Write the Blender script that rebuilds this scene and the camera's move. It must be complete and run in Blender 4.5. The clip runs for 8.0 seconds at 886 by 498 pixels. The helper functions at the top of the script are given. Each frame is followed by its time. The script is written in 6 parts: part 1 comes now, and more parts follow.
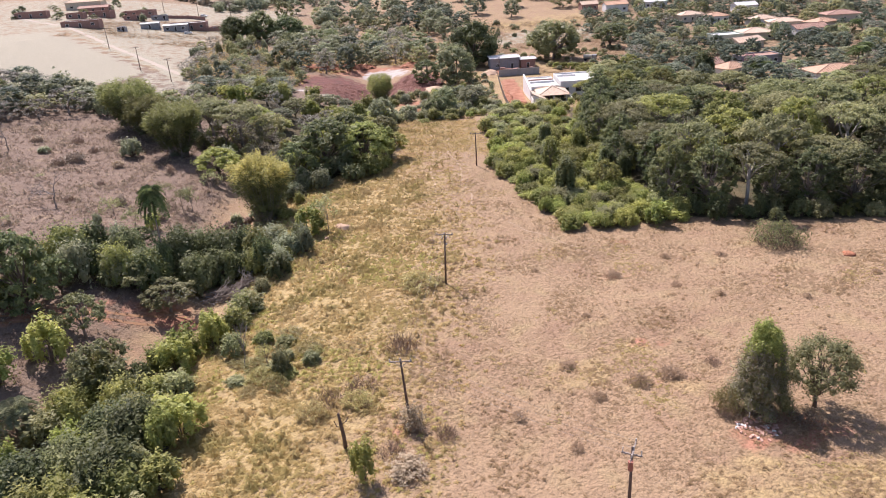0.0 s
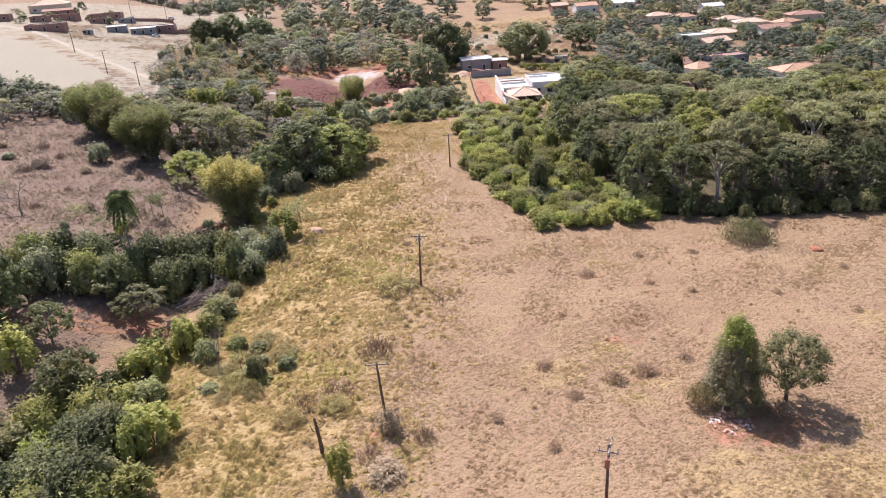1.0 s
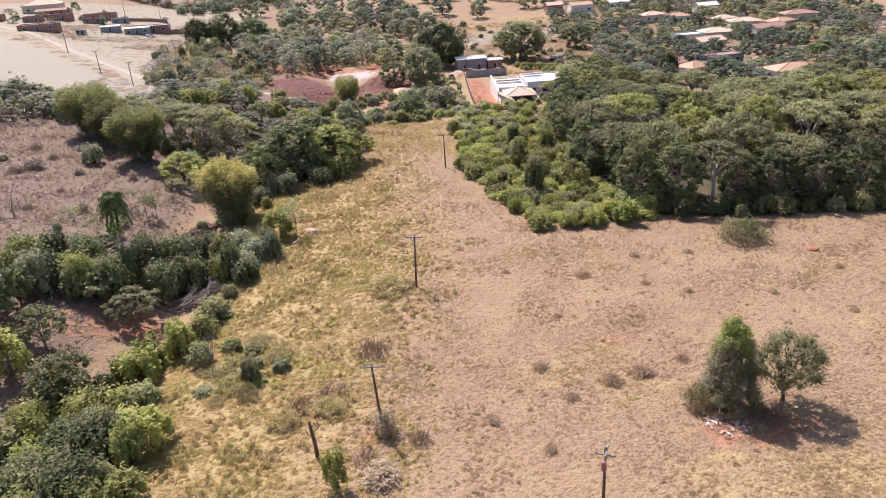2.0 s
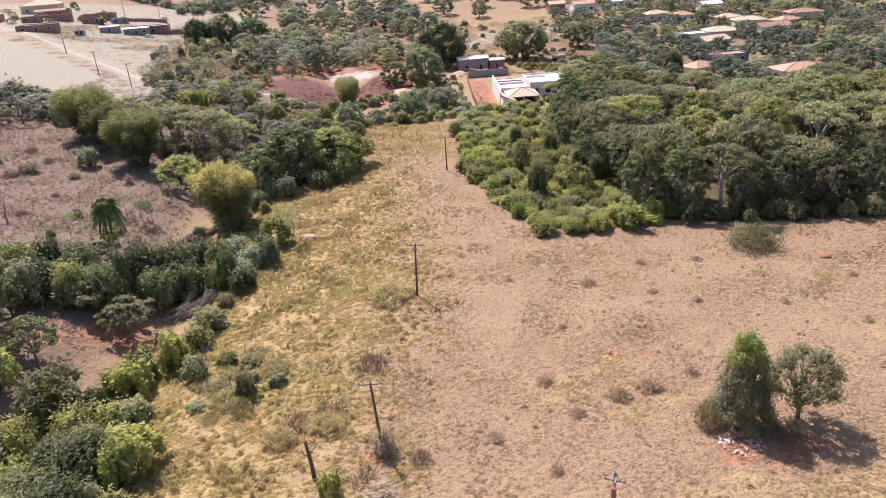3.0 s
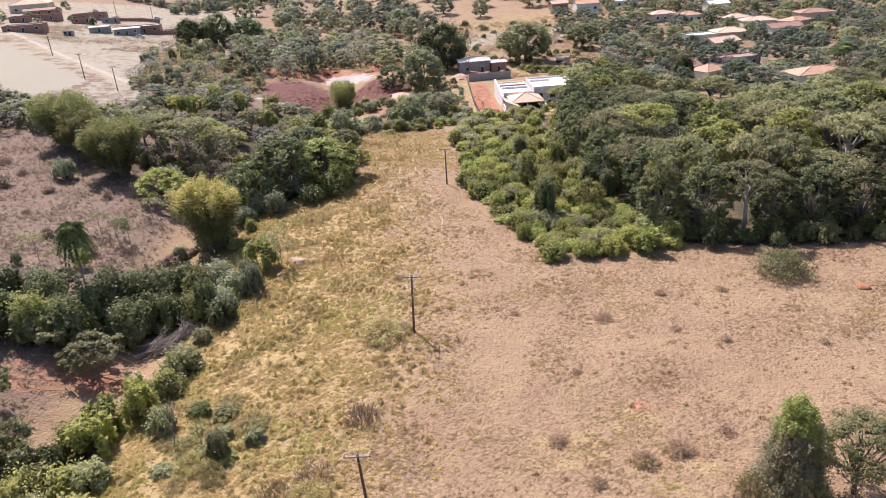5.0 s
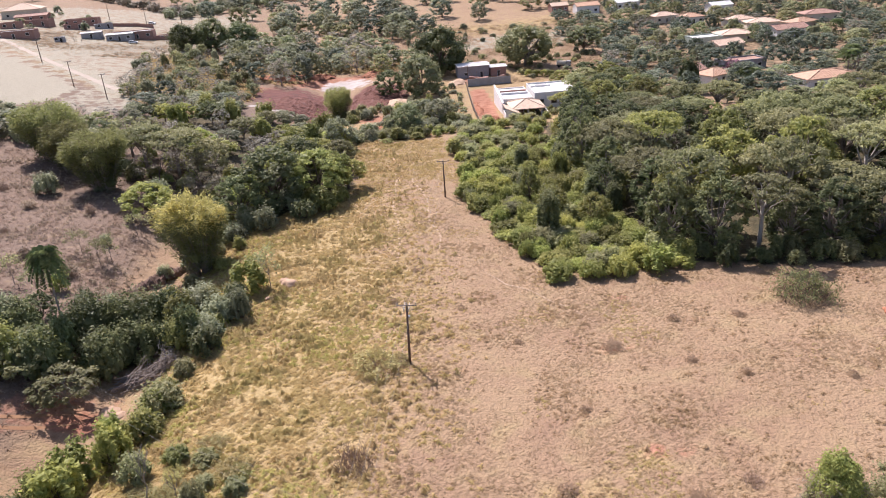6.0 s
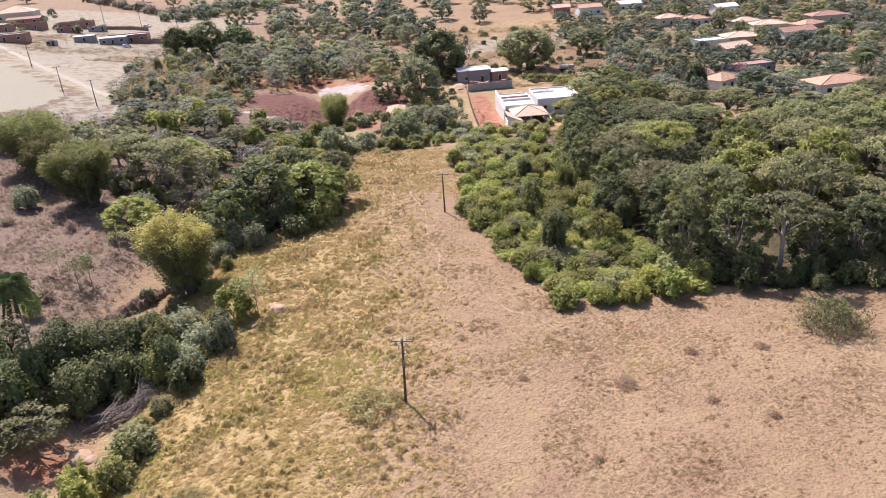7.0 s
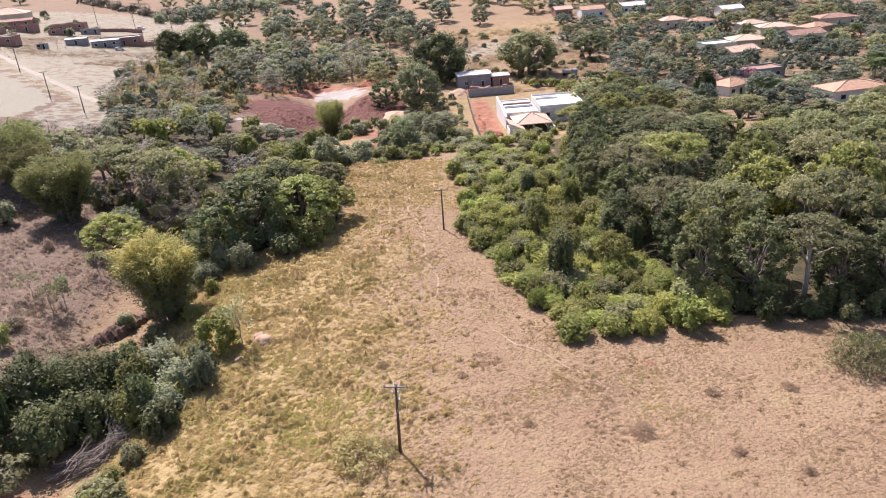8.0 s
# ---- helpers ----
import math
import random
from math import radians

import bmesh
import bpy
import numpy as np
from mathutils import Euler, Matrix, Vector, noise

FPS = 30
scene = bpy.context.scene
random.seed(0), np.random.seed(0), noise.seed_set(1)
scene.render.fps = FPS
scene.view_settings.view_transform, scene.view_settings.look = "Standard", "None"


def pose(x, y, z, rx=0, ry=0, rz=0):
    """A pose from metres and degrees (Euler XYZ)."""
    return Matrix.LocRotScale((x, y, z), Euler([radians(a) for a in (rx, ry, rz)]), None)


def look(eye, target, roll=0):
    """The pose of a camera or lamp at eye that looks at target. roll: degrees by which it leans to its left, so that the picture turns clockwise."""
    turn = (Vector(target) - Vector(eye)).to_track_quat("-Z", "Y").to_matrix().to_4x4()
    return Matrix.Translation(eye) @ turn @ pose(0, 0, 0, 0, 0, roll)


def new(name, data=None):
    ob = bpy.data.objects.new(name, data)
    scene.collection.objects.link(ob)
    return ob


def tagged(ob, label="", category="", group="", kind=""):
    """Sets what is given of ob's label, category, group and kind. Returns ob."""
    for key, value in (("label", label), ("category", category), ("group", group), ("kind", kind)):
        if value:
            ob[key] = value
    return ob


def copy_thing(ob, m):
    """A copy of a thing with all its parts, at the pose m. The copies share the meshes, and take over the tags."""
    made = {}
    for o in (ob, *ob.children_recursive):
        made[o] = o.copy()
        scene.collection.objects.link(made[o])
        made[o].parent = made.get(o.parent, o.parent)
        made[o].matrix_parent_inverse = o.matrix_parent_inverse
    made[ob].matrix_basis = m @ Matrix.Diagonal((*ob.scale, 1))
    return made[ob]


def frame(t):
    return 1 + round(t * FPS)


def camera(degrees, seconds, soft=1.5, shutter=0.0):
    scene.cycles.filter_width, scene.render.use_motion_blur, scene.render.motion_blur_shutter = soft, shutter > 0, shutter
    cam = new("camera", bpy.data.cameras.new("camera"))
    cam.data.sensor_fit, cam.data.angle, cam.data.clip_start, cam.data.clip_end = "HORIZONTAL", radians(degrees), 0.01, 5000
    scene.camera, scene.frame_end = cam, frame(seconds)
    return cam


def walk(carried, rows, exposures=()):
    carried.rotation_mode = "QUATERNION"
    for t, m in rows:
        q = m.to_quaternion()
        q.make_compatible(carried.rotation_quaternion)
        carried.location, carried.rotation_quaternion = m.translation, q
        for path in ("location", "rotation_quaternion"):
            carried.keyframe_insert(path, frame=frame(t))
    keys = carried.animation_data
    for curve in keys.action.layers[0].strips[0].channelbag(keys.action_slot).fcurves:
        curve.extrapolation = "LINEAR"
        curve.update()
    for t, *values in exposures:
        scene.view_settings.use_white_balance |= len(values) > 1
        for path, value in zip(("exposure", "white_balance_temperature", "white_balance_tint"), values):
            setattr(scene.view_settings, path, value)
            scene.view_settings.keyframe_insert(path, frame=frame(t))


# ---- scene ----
cam = camera(64.5, 8.0, 1.0)
PATH = [
    (0, (-5.148, -81.847, 47.589), (-5.051, -80.017, 46.788), -3.7),
    (0.5, (-5.147, -81.797, 47.563), (-5.014, -79.969, 46.762), -3.7),
    (1, (-5.077, -81.717, 47.508), (-4.909, -79.892, 46.707), -3.7),
    (1.5, (-5.056, -81.709, 47.512), (-4.875, -79.886, 46.71), -3.7),
    (3, (-4.508, -78.163, 47.603), (-4.334, -76.34, 46.797), -3.9),
    (3.5, (-4.193, -75.929, 47.701), (-4.019, -74.107, 46.893), -4.0),
    (4, (-3.811, -73.328, 47.636), (-3.638, -71.507, 46.829), -4.0),
    (4.5, (-3.464, -70.495, 47.584), (-3.29, -68.673, 46.777), -4.0),
    (4.7, (-3.372, -69.22, 47.552), (-3.198, -67.4, 46.741), -3.8),
    (6, (-1.956, -60.421, 47.585), (-1.782, -58.599, 46.779), -4.2),
    (6.5, (-1.323, -56.612, 47.574), (-1.151, -54.79, 46.769), -4.2),
    (7, (-0.741, -52.851, 47.776), (-0.569, -51.028, 46.971), -4.3),
    (7.5, (-0.145, -48.887, 47.903), (0.027, -47.064, 47.099), -4.3),
    (8, (0.477, -44.808, 48.045), (0.649, -42.985, 47.24), -4.3),
]
walk(cam, [(t, look(eye, target, roll)) for t, eye, target, roll in PATH], [(0, 0.64, 6230, 23), (8, 0.64, 6230, 23)])

# ---- light ----
SUN = Vector((-0.285, 0.68, 1.0)).normalized()
world = bpy.data.worlds.new("world")
scene.world = world
world.use_nodes = True
wn = world.node_tree.nodes
sky = wn.new("ShaderNodeTexSky")
sky.sky_type = "NISHITA"
sky.sun_disc = False
sky.sun_elevation = math.asin(SUN.z)
sky.sun_rotation = math.atan2(SUN.x, SUN.y)
sky.dust_density = 2.0
wn["Background"].inputs["Strength"].default_value = 0.112
world.node_tree.links.new(sky.outputs[0], wn["Background"].inputs["Color"])
sun = new("sun", bpy.data.lights.new("sun", "SUN"))
sun.data.energy, sun.data.angle, sun.data.color = 5.0, radians(0.5), (1.0, 0.95, 0.87)
sun.matrix_world = look(SUN * 300, (0, 0, 0))

# ---- materials ----


def node_mat(name, rough=0.9, metal=0.0):
    m = bpy.data.materials.new(name)
    m.use_nodes = True
    bsdf = m.node_tree.nodes["Principled BSDF"]
    bsdf.inputs["Roughness"].default_value = rough
    bsdf.inputs["Metallic"].default_value = metal
    bsdf.inputs["Specular IOR Level"].default_value = 0.25
    return m, m.node_tree.nodes, m.node_tree.links, bsdf


def mixed(nodes, links, fac, a, b):
    """A colour mix; fac, a and b are sockets or values."""
    mix = nodes.new("ShaderNodeMix")
    mix.data_type = "RGBA"
    for key, value in ((0, fac), (6, a), (7, b)):
        if isinstance(value, (float, int)):
            mix.inputs[key].default_value = value
        elif isinstance(value, tuple):
            mix.inputs[key].default_value = (*value, 1)
        else:
            links.new(value, mix.inputs[key])
    return mix.outputs[2]


def noise_fac(nodes, links, scale, lo, hi, detail=4.0, kind="noise"):
    """Noise in world metres, spread from lo to hi."""
    geo = nodes.new("ShaderNodeNewGeometry")
    if kind == "noise":
        tex = nodes.new("ShaderNodeTexNoise")
        tex.inputs["Detail"].default_value = detail
        out = tex.outputs[0]
    else:
        tex = nodes.new("ShaderNodeTexVoronoi")
        out = tex.outputs["Distance"]
    tex.inputs["Scale"].default_value = scale
    links.new(geo.outputs["Position"], tex.inputs["Vector"])
    span = nodes.new("ShaderNodeMapRange")
    span.inputs[1].default_value, span.inputs[2].default_value = lo, hi
    links.new(out, span.inputs[0])
    return span.outputs[0]


def scaled(nodes, links, fac, k):
    times = nodes.new("ShaderNodeMath")
    times.operation, times.inputs[1].default_value = "MULTIPLY", k
    links.new(fac, times.inputs[0])
    return times.outputs[0]


def add_bump(nodes, links, bsdf, fac, strength, distance):
    bump = nodes.new("ShaderNodeBump")
    bump.inputs["Strength"].default_value, bump.inputs["Distance"].default_value = strength, distance
    links.new(fac, bump.inputs["Height"])
    links.new(bump.outputs[0], bsdf.inputs["Normal"])


def plain(name, a, b, scale=1.5, rough=0.85, metal=0.0, bump=0.3, size=0.02):
    """A surface with large stains and fine grain between two colours."""
    m, n, l, bsdf = node_mat(name, rough, metal)
    big = noise_fac(n, l, scale, 0.35, 0.68)
    fine = noise_fac(n, l, scale * 14, 0.3, 0.72)
    c = mixed(n, l, big, a, b)
    dark = tuple(v * 0.72 for v in a)
    half = n.new("ShaderNodeMath")
    half.operation, half.inputs[1].default_value = "MULTIPLY", 0.45
    l.new(fine, half.inputs[0])
    l.new(mixed(n, l, half.outputs[0], c, dark), bsdf.inputs["Base Color"])
    add_bump(n, l, bsdf, fine, bump, size)
    return m


def leafy(name, a, b, c, through_light=0.3):
    """Leaves: three greens that vary leaf by leaf, clump by clump and plant by plant."""
    m, n, l, bsdf = node_mat(name, 0.55)
    geo = n.new("ShaderNodeNewGeometry")
    info = n.new("ShaderNodeObjectInfo")
    base = mixed(n, l, geo.outputs["Random Per Island"], a, b)
    clump = noise_fac(n, l, 0.45, 0.42, 0.66, 3.0)
    base = mixed(n, l, clump, base, c)
    hsv = n.new("ShaderNodeHueSaturation")
    tone = n.new("ShaderNodeMapRange")
    tone.inputs[3].default_value, tone.inputs[4].default_value = 0.7, 1.45
    l.new(info.outputs["Random"], tone.inputs[0])
    l.new(tone.outputs[0], hsv.inputs["Value"])
    hue = n.new("ShaderNodeMapRange")
    hue.inputs[3].default_value, hue.inputs[4].default_value = 0.485, 0.515
    spin = n.new("ShaderNodeMath")
    spin.operation = "FRACT"
    times = n.new("ShaderNodeMath")
    times.operation, times.inputs[1].default_value = "MULTIPLY", 7.31
    l.new(info.outputs["Random"], times.inputs[0])
    l.new(times.outputs[0], spin.inputs[0])
    l.new(spin.outputs[0], hue.inputs[0])
    l.new(hue.outputs[0], hsv.inputs["Hue"])
    l.new(base, hsv.inputs["Color"])
    l.new(hsv.outputs[0], bsdf.inputs["Base Color"])
    glow = n.new("ShaderNodeBsdfTranslucent")
    l.new(hsv.outputs[0], glow.inputs["Color"])
    both = n.new("ShaderNodeMixShader")
    both.inputs[0].default_value = through_light
    l.new(bsdf.outputs[0], both.inputs[1])
    l.new(glow.outputs[0], both.inputs[2])
    l.new(both.outputs[0], n["Material Output"].inputs["Surface"])
    return m


def grassy(name, a, b, c):
    m, n, l, bsdf = node_mat(name, 0.8)
    geo = n.new("ShaderNodeNewGeometry")
    base = mixed(n, l, geo.outputs["Random Per Island"], a, b)
    l.new(mixed(n, l, noise_fac(n, l, 0.12, 0.4, 0.62), base, c), bsdf.inputs["Base Color"])
    glow = n.new("ShaderNodeBsdfTranslucent")
    l.new(base, glow.inputs["Color"])
    both = n.new("ShaderNodeMixShader")
    both.inputs[0].default_value = 0.5
    l.new(bsdf.outputs[0], both.inputs[1])
    l.new(glow.outputs[0], both.inputs[2])
    l.new(both.outputs[0], n["Material Output"].inputs["Surface"])
    return m


def soil_material():
    """The ground: dry grass, with red soil, green grass, pale straw and brown hillside by the sheet's soil weights."""
    m, n, l, bsdf = node_mat("ground_soil", 0.95)
    soil = n.new("ShaderNodeAttribute")
    soil.attribute_name = "soil"
    more = n.new("ShaderNodeAttribute")
    more.attribute_name = "soil_more"
    parts = n.new("ShaderNodeSeparateColor")
    l.new(soil.outputs["Color"], parts.inputs[0])
    rest = n.new("ShaderNodeSeparateColor")
    l.new(more.outputs["Color"], rest.inputs[0])
    broad = noise_fac(n, l, 0.045, 0.36, 0.66, 5.0)
    mid = noise_fac(n, l, 0.35, 0.38, 0.66, 6.0)
    fine = noise_fac(n, l, 3.1, 0.38, 0.66, 6.0)
    grain = noise_fac(n, l, 8.5, 0.36, 0.66, 4.0)
    c = mixed(n, l, broad, (0.292, 0.197, 0.118), (0.252, 0.163, 0.099))
    c = mixed(n, l, scaled(n, l, mid, 0.6), c, (0.300, 0.212, 0.121))
    stain = noise_fac(n, l, 0.11, 0.54, 0.74, 6.0)
    c = mixed(n, l, scaled(n, l, stain, 0.8), c, (0.242, 0.150, 0.096))
    straw = noise_fac(n, l, 0.17, 0.56, 0.76, 6.0)
    c = mixed(n, l, scaled(n, l, straw, 0.7), c, (0.300, 0.222, 0.112))

    def edge(socket, lo=0.35, hi=0.65):
        """A soil weight with a ragged edge."""
        add = n.new("ShaderNodeMath")
        add.operation = "MULTIPLY_ADD"
        shift = n.new("ShaderNodeMath")
        shift.operation, shift.inputs[1].default_value = "SUBTRACT", 0.5
        l.new(mid, shift.inputs[0])
        l.new(shift.outputs[0], add.inputs[0])
        add.inputs[1].default_value = 0.45
        l.new(socket, add.inputs[2])
        span = n.new("ShaderNodeMapRange")
        span.inputs[1].default_value, span.inputs[2].default_value = lo, hi
        l.new(add.outputs[0], span.inputs[0])
        return span.outputs[0]

    c = mixed(n, l, edge(soil.outputs["Alpha"], 0.1, 0.9), c, mixed(n, l, mid, (0.165, 0.115, 0.084), (0.200, 0.143, 0.104)))
    c = mixed(n, l, edge(parts.outputs[1], 0.1, 0.9), c, mixed(n, l, mid, (0.315, 0.232, 0.100), (0.370, 0.270, 0.126)))
    c = mixed(n, l, edge(parts.outputs[2]), c, mixed(n, l, fine, (0.330, 0.298, 0.222), (0.275, 0.245, 0.178)))
    c = mixed(n, l, edge(parts.outputs[0]), c, mixed(n, l, mid, (0.26, 0.105, 0.062), (0.37, 0.19, 0.12)))
    c = mixed(n, l, edge(rest.outputs[0]), c, mixed(n, l, mid, (0.105, 0.046, 0.038), (0.17, 0.072, 0.056)))
    c = mixed(n, l, edge(rest.outputs[1]), c, mixed(n, l, mid, (0.36, 0.315, 0.28), (0.45, 0.40, 0.36)))
    # Leaf litter; its near-black tone also carries the shade under the trees.
    c = mixed(n, l, edge(rest.outputs[2]), c, mixed(n, l, mid, (0.055, 0.05, 0.028), (0.11, 0.085, 0.045)))
    both = n.new("ShaderNodeMath")
    both.operation = "MULTIPLY"
    l.new(fine, both.inputs[0])
    l.new(grain, both.inputs[1])
    deep = n.new("ShaderNodeHueSaturation")
    deep.inputs["Value"].default_value = 0.76
    l.new(c, deep.inputs["Color"])
    pale = n.new("ShaderNodeHueSaturation")
    pale.inputs["Value"].default_value = 1.05
    l.new(c, pale.inputs["Color"])
    c = mixed(n, l, grain, pale.outputs[0], c)
    l.new(mixed(n, l, both.outputs[0], c, deep.outputs[0]), bsdf.inputs["Base Color"])
    rise = n.new("ShaderNodeMath")
    rise.operation = "MULTIPLY_ADD"
    l.new(noise_fac(n, l, 0.9, 0.3, 0.7, 3.0), rise.inputs[0])
    rise.inputs[1].default_value = 1.3
    l.new(fine, rise.inputs[2])
    add_bump(n, l, bsdf, rise.outputs[0], 0.8, 0.10)
    return m


SOIL = soil_material()
LEAF_DARK = leafy("leaf_dark", (0.080, 0.103, 0.042), (0.218, 0.230, 0.092), (0.128, 0.141, 0.066), 0.45)
LEAF_MID = leafy("leaf_mid", (0.158, 0.180, 0.052), (0.410, 0.398, 0.124), (0.254, 0.254, 0.086), 0.48)
LEAF_BRIGHT = leafy("leaf_bright", (0.210, 0.250, 0.062), (0.480, 0.475, 0.142), (0.320, 0.332, 0.098), 0.5)
LEAF_OLIVE = leafy("leaf_olive", (0.172, 0.178, 0.080), (0.400, 0.388, 0.178), (0.268, 0.268, 0.130), 0.48)
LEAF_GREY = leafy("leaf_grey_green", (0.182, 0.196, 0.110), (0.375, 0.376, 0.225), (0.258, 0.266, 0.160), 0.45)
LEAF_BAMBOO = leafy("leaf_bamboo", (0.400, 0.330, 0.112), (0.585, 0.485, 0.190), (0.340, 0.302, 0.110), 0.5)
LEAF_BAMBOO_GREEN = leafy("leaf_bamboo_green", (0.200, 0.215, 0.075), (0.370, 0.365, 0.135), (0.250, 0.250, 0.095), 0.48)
# Low leaves: greener than the tips, with the clump's shade in the colour.
LEAF_BAMBOO_LOW_SHADE = leafy("leaf_bamboo_low_shade", (0.115, 0.125, 0.050), (0.215, 0.215, 0.082), (0.150, 0.150, 0.062), 0.4)
# Far foliage: distance haze is mixed into both greens as blue and grey.
LEAF_TOWN_HAZED = leafy("leaf_hazed_dark", (0.085, 0.110, 0.074), (0.225, 0.250, 0.165), (0.140, 0.164, 0.112), 0.42)
LEAF_MID_HAZED = leafy("leaf_hazed_mid", (0.175, 0.195, 0.095), (0.375, 0.385, 0.195), (0.250, 0.265, 0.142), 0.45)
LEAF_REED = leafy("leaf_long_grass", (0.270, 0.250, 0.092), (0.480, 0.405, 0.180), (0.360, 0.310, 0.125), 0.45)
LEAF_DUSTY = leafy("leaf_dusty_grey_brown", (0.180, 0.168, 0.128), (0.330, 0.305, 0.240), (0.240, 0.220, 0.172), 0.35)
LEAF_PALM = leafy("leaf_palm", (0.105, 0.145, 0.055), (0.205, 0.245, 0.095), (0.140, 0.170, 0.070), 0.4)
LEAF_PINK = leafy("leaf_pink_bloom", (0.276, 0.115, 0.171), (0.414, 0.196, 0.268), (0.207, 0.149, 0.098), 0.3)
LEAF_TWIGGY = leafy("leaf_dull_brown", (0.185, 0.155, 0.108), (0.275, 0.232, 0.165), (0.215, 0.190, 0.130), 0.25)
LEAF_OLIVE_DARK = leafy("leaf_dark_olive", (0.135, 0.145, 0.058), (0.290, 0.285, 0.125), (0.195, 0.188, 0.092), 0.4)
LEAF_DRY = leafy("leaf_dry", (0.275, 0.208, 0.142), (0.365, 0.282, 0.195), (0.300, 0.230, 0.155), 0.35)
BARK = plain("bark_brown", (0.13, 0.095, 0.07), (0.20, 0.155, 0.12), 3.0)
BARK_PALE = plain("bark_pale", (0.42, 0.38, 0.33), (0.30, 0.26, 0.22), 2.0)
TWIG = plain("dry_twig", (0.36, 0.25, 0.18), (0.26, 0.18, 0.13), 2.0)
BARK_GREY = plain("bark_grey", (0.30, 0.25, 0.215), (0.21, 0.175, 0.15), 3.0)
POLE_WOOD = plain("pole_wood", (0.12, 0.078, 0.058), (0.18, 0.125, 0.095), 2.0)
GRASS_TAN = grassy("grass_tan", (0.330, 0.238, 0.140), (0.390, 0.286, 0.170), (0.312, 0.219, 0.130))
GRASS_GOLD = grassy("grass_gold", (0.470, 0.342, 0.150), (0.555, 0.412, 0.196), (0.425, 0.338, 0.130))
GRASS_TAWNY = grassy("grass_tawny", (0.345, 0.240, 0.138), (0.43, 0.310, 0.180), (0.33, 0.235, 0.125))
GRASS_STRAW = grassy("grass_straw_olive", (0.435, 0.325, 0.150), (0.545, 0.418, 0.208), (0.385, 0.325, 0.122))
GRASS_BROWN = grassy("grass_brown", (0.26, 0.185, 0.135), (0.34, 0.25, 0.18), (0.23, 0.165, 0.118))
GRASS_PALE = grassy("grass_pale", (0.33, 0.255, 0.185), (0.43, 0.345, 0.255), (0.29, 0.235, 0.150))
GRASS_GREEN = grassy("grass_green", (0.430, 0.395, 0.125), (0.530, 0.470, 0.170), (0.390, 0.365, 0.105))
GRASS_WITHERED = grassy("grass_withered", (0.285, 0.198, 0.130), (0.355, 0.258, 0.172), (0.30, 0.212, 0.140))
WALL_WHITE = plain("wall_white", (0.78, 0.76, 0.72), (0.68, 0.65, 0.61), 0.7)
WALL_GREY = plain("wall_grey", (0.33, 0.32, 0.32), (0.26, 0.25, 0.245), 0.7)
WALL_BRICK = plain("wall_bare_brick", (0.36, 0.215, 0.17), (0.29, 0.165, 0.13), 1.2)
WALL_CREAM = plain("wall_cream", (0.62, 0.54, 0.42), (0.52, 0.45, 0.35), 0.7)
WALL_GREEN = plain("wall_sage_green", (0.36, 0.40, 0.33), (0.29, 0.33, 0.27), 0.7)
ROOF_CLAY = plain("roof_clay_tile", (0.52, 0.34, 0.23), (0.42, 0.25, 0.165), 1.0)
ROOF_PALE = plain("roof_pale_tile", (0.62, 0.47, 0.35), (0.52, 0.38, 0.28), 1.0)
ROOF_OLD = plain("roof_weathered_tile", (0.30, 0.18, 0.14), (0.42, 0.27, 0.20), 0.8)
ROOF_METAL = plain("roof_pale_sheet", (0.72, 0.70, 0.67), (0.62, 0.60, 0.57), 0.5, 0.5)
DARK_OPENING = plain("dark_opening", (0.03, 0.028, 0.026), (0.05, 0.045, 0.04), 1.0, 0.4)
STEEL = plain("galvanised_steel", (0.40, 0.40, 0.41), (0.32, 0.32, 0.33), 4.0, 0.45, 0.8)
WIRE_METAL = plain("wire_metal", (0.13, 0.125, 0.12), (0.09, 0.088, 0.085), 2.0, 0.5, 0.3)
CERAMIC = plain("insulator_ceramic", (0.55, 0.52, 0.48), (0.40, 0.36, 0.33), 6.0, 0.35)
RED_PAINT = plain("transformer_paint", (0.40, 0.16, 0.11), (0.30, 0.12, 0.09), 4.0, 0.5)
CAR_WHITE = plain("car_paint_white", (0.80, 0.80, 0.79), (0.74, 0.74, 0.73), 1.0, 0.3, 0.0, 0.0)
GLASS_DARK = plain("car_glass", (0.03, 0.035, 0.04), (0.045, 0.05, 0.055), 1.0, 0.12, 0.0, 0.0)
RUBBER = plain("rubber", (0.025, 0.025, 0.025), (0.04, 0.04, 0.04), 5.0, 0.8)
ROCK = plain("pale_rock", (0.44, 0.30, 0.20), (0.34, 0.225, 0.155), 0.9)
RED_SOIL = plain("red_soil", (0.30, 0.12, 0.065), (0.40, 0.18, 0.10), 0.6, bump=0.6, size=0.1)
ERODED = plain("eroded_brown_soil", (0.17, 0.105, 0.078), (0.25, 0.165, 0.12), 0.8, bump=0.7, size=0.15)
DARK_SOIL = plain("dug_dark_red_soil", (0.14, 0.058, 0.042), (0.21, 0.088, 0.062), 0.5, bump=0.7, size=0.2)
PATH_SOIL = plain("trodden_soil", (0.375, 0.268, 0.180), (0.335, 0.235, 0.155), 0.5)
FIELD_ROAD = plain("pale_road_dust", (0.40, 0.335, 0.265), (0.34, 0.28, 0.215), 0.4)
TRACK_SOIL = plain("orange_track_soil", (0.34, 0.19, 0.10), (0.28, 0.15, 0.08), 0.5)
PALE_BARE = plain("bare_pinkish_soil", (0.52, 0.36, 0.25), (0.45, 0.30, 0.20), 0.5)
BRICK_LOOSE = plain("broken_brick", (0.48, 0.25, 0.18), (0.58, 0.42, 0.33), 3.0)

# ---- mesh helpers ----


def smooth(a, b, v):
    u = min(1.0, max(0.0, (v - a) / (b - a)))
    return u * u * (3 - 2 * u)


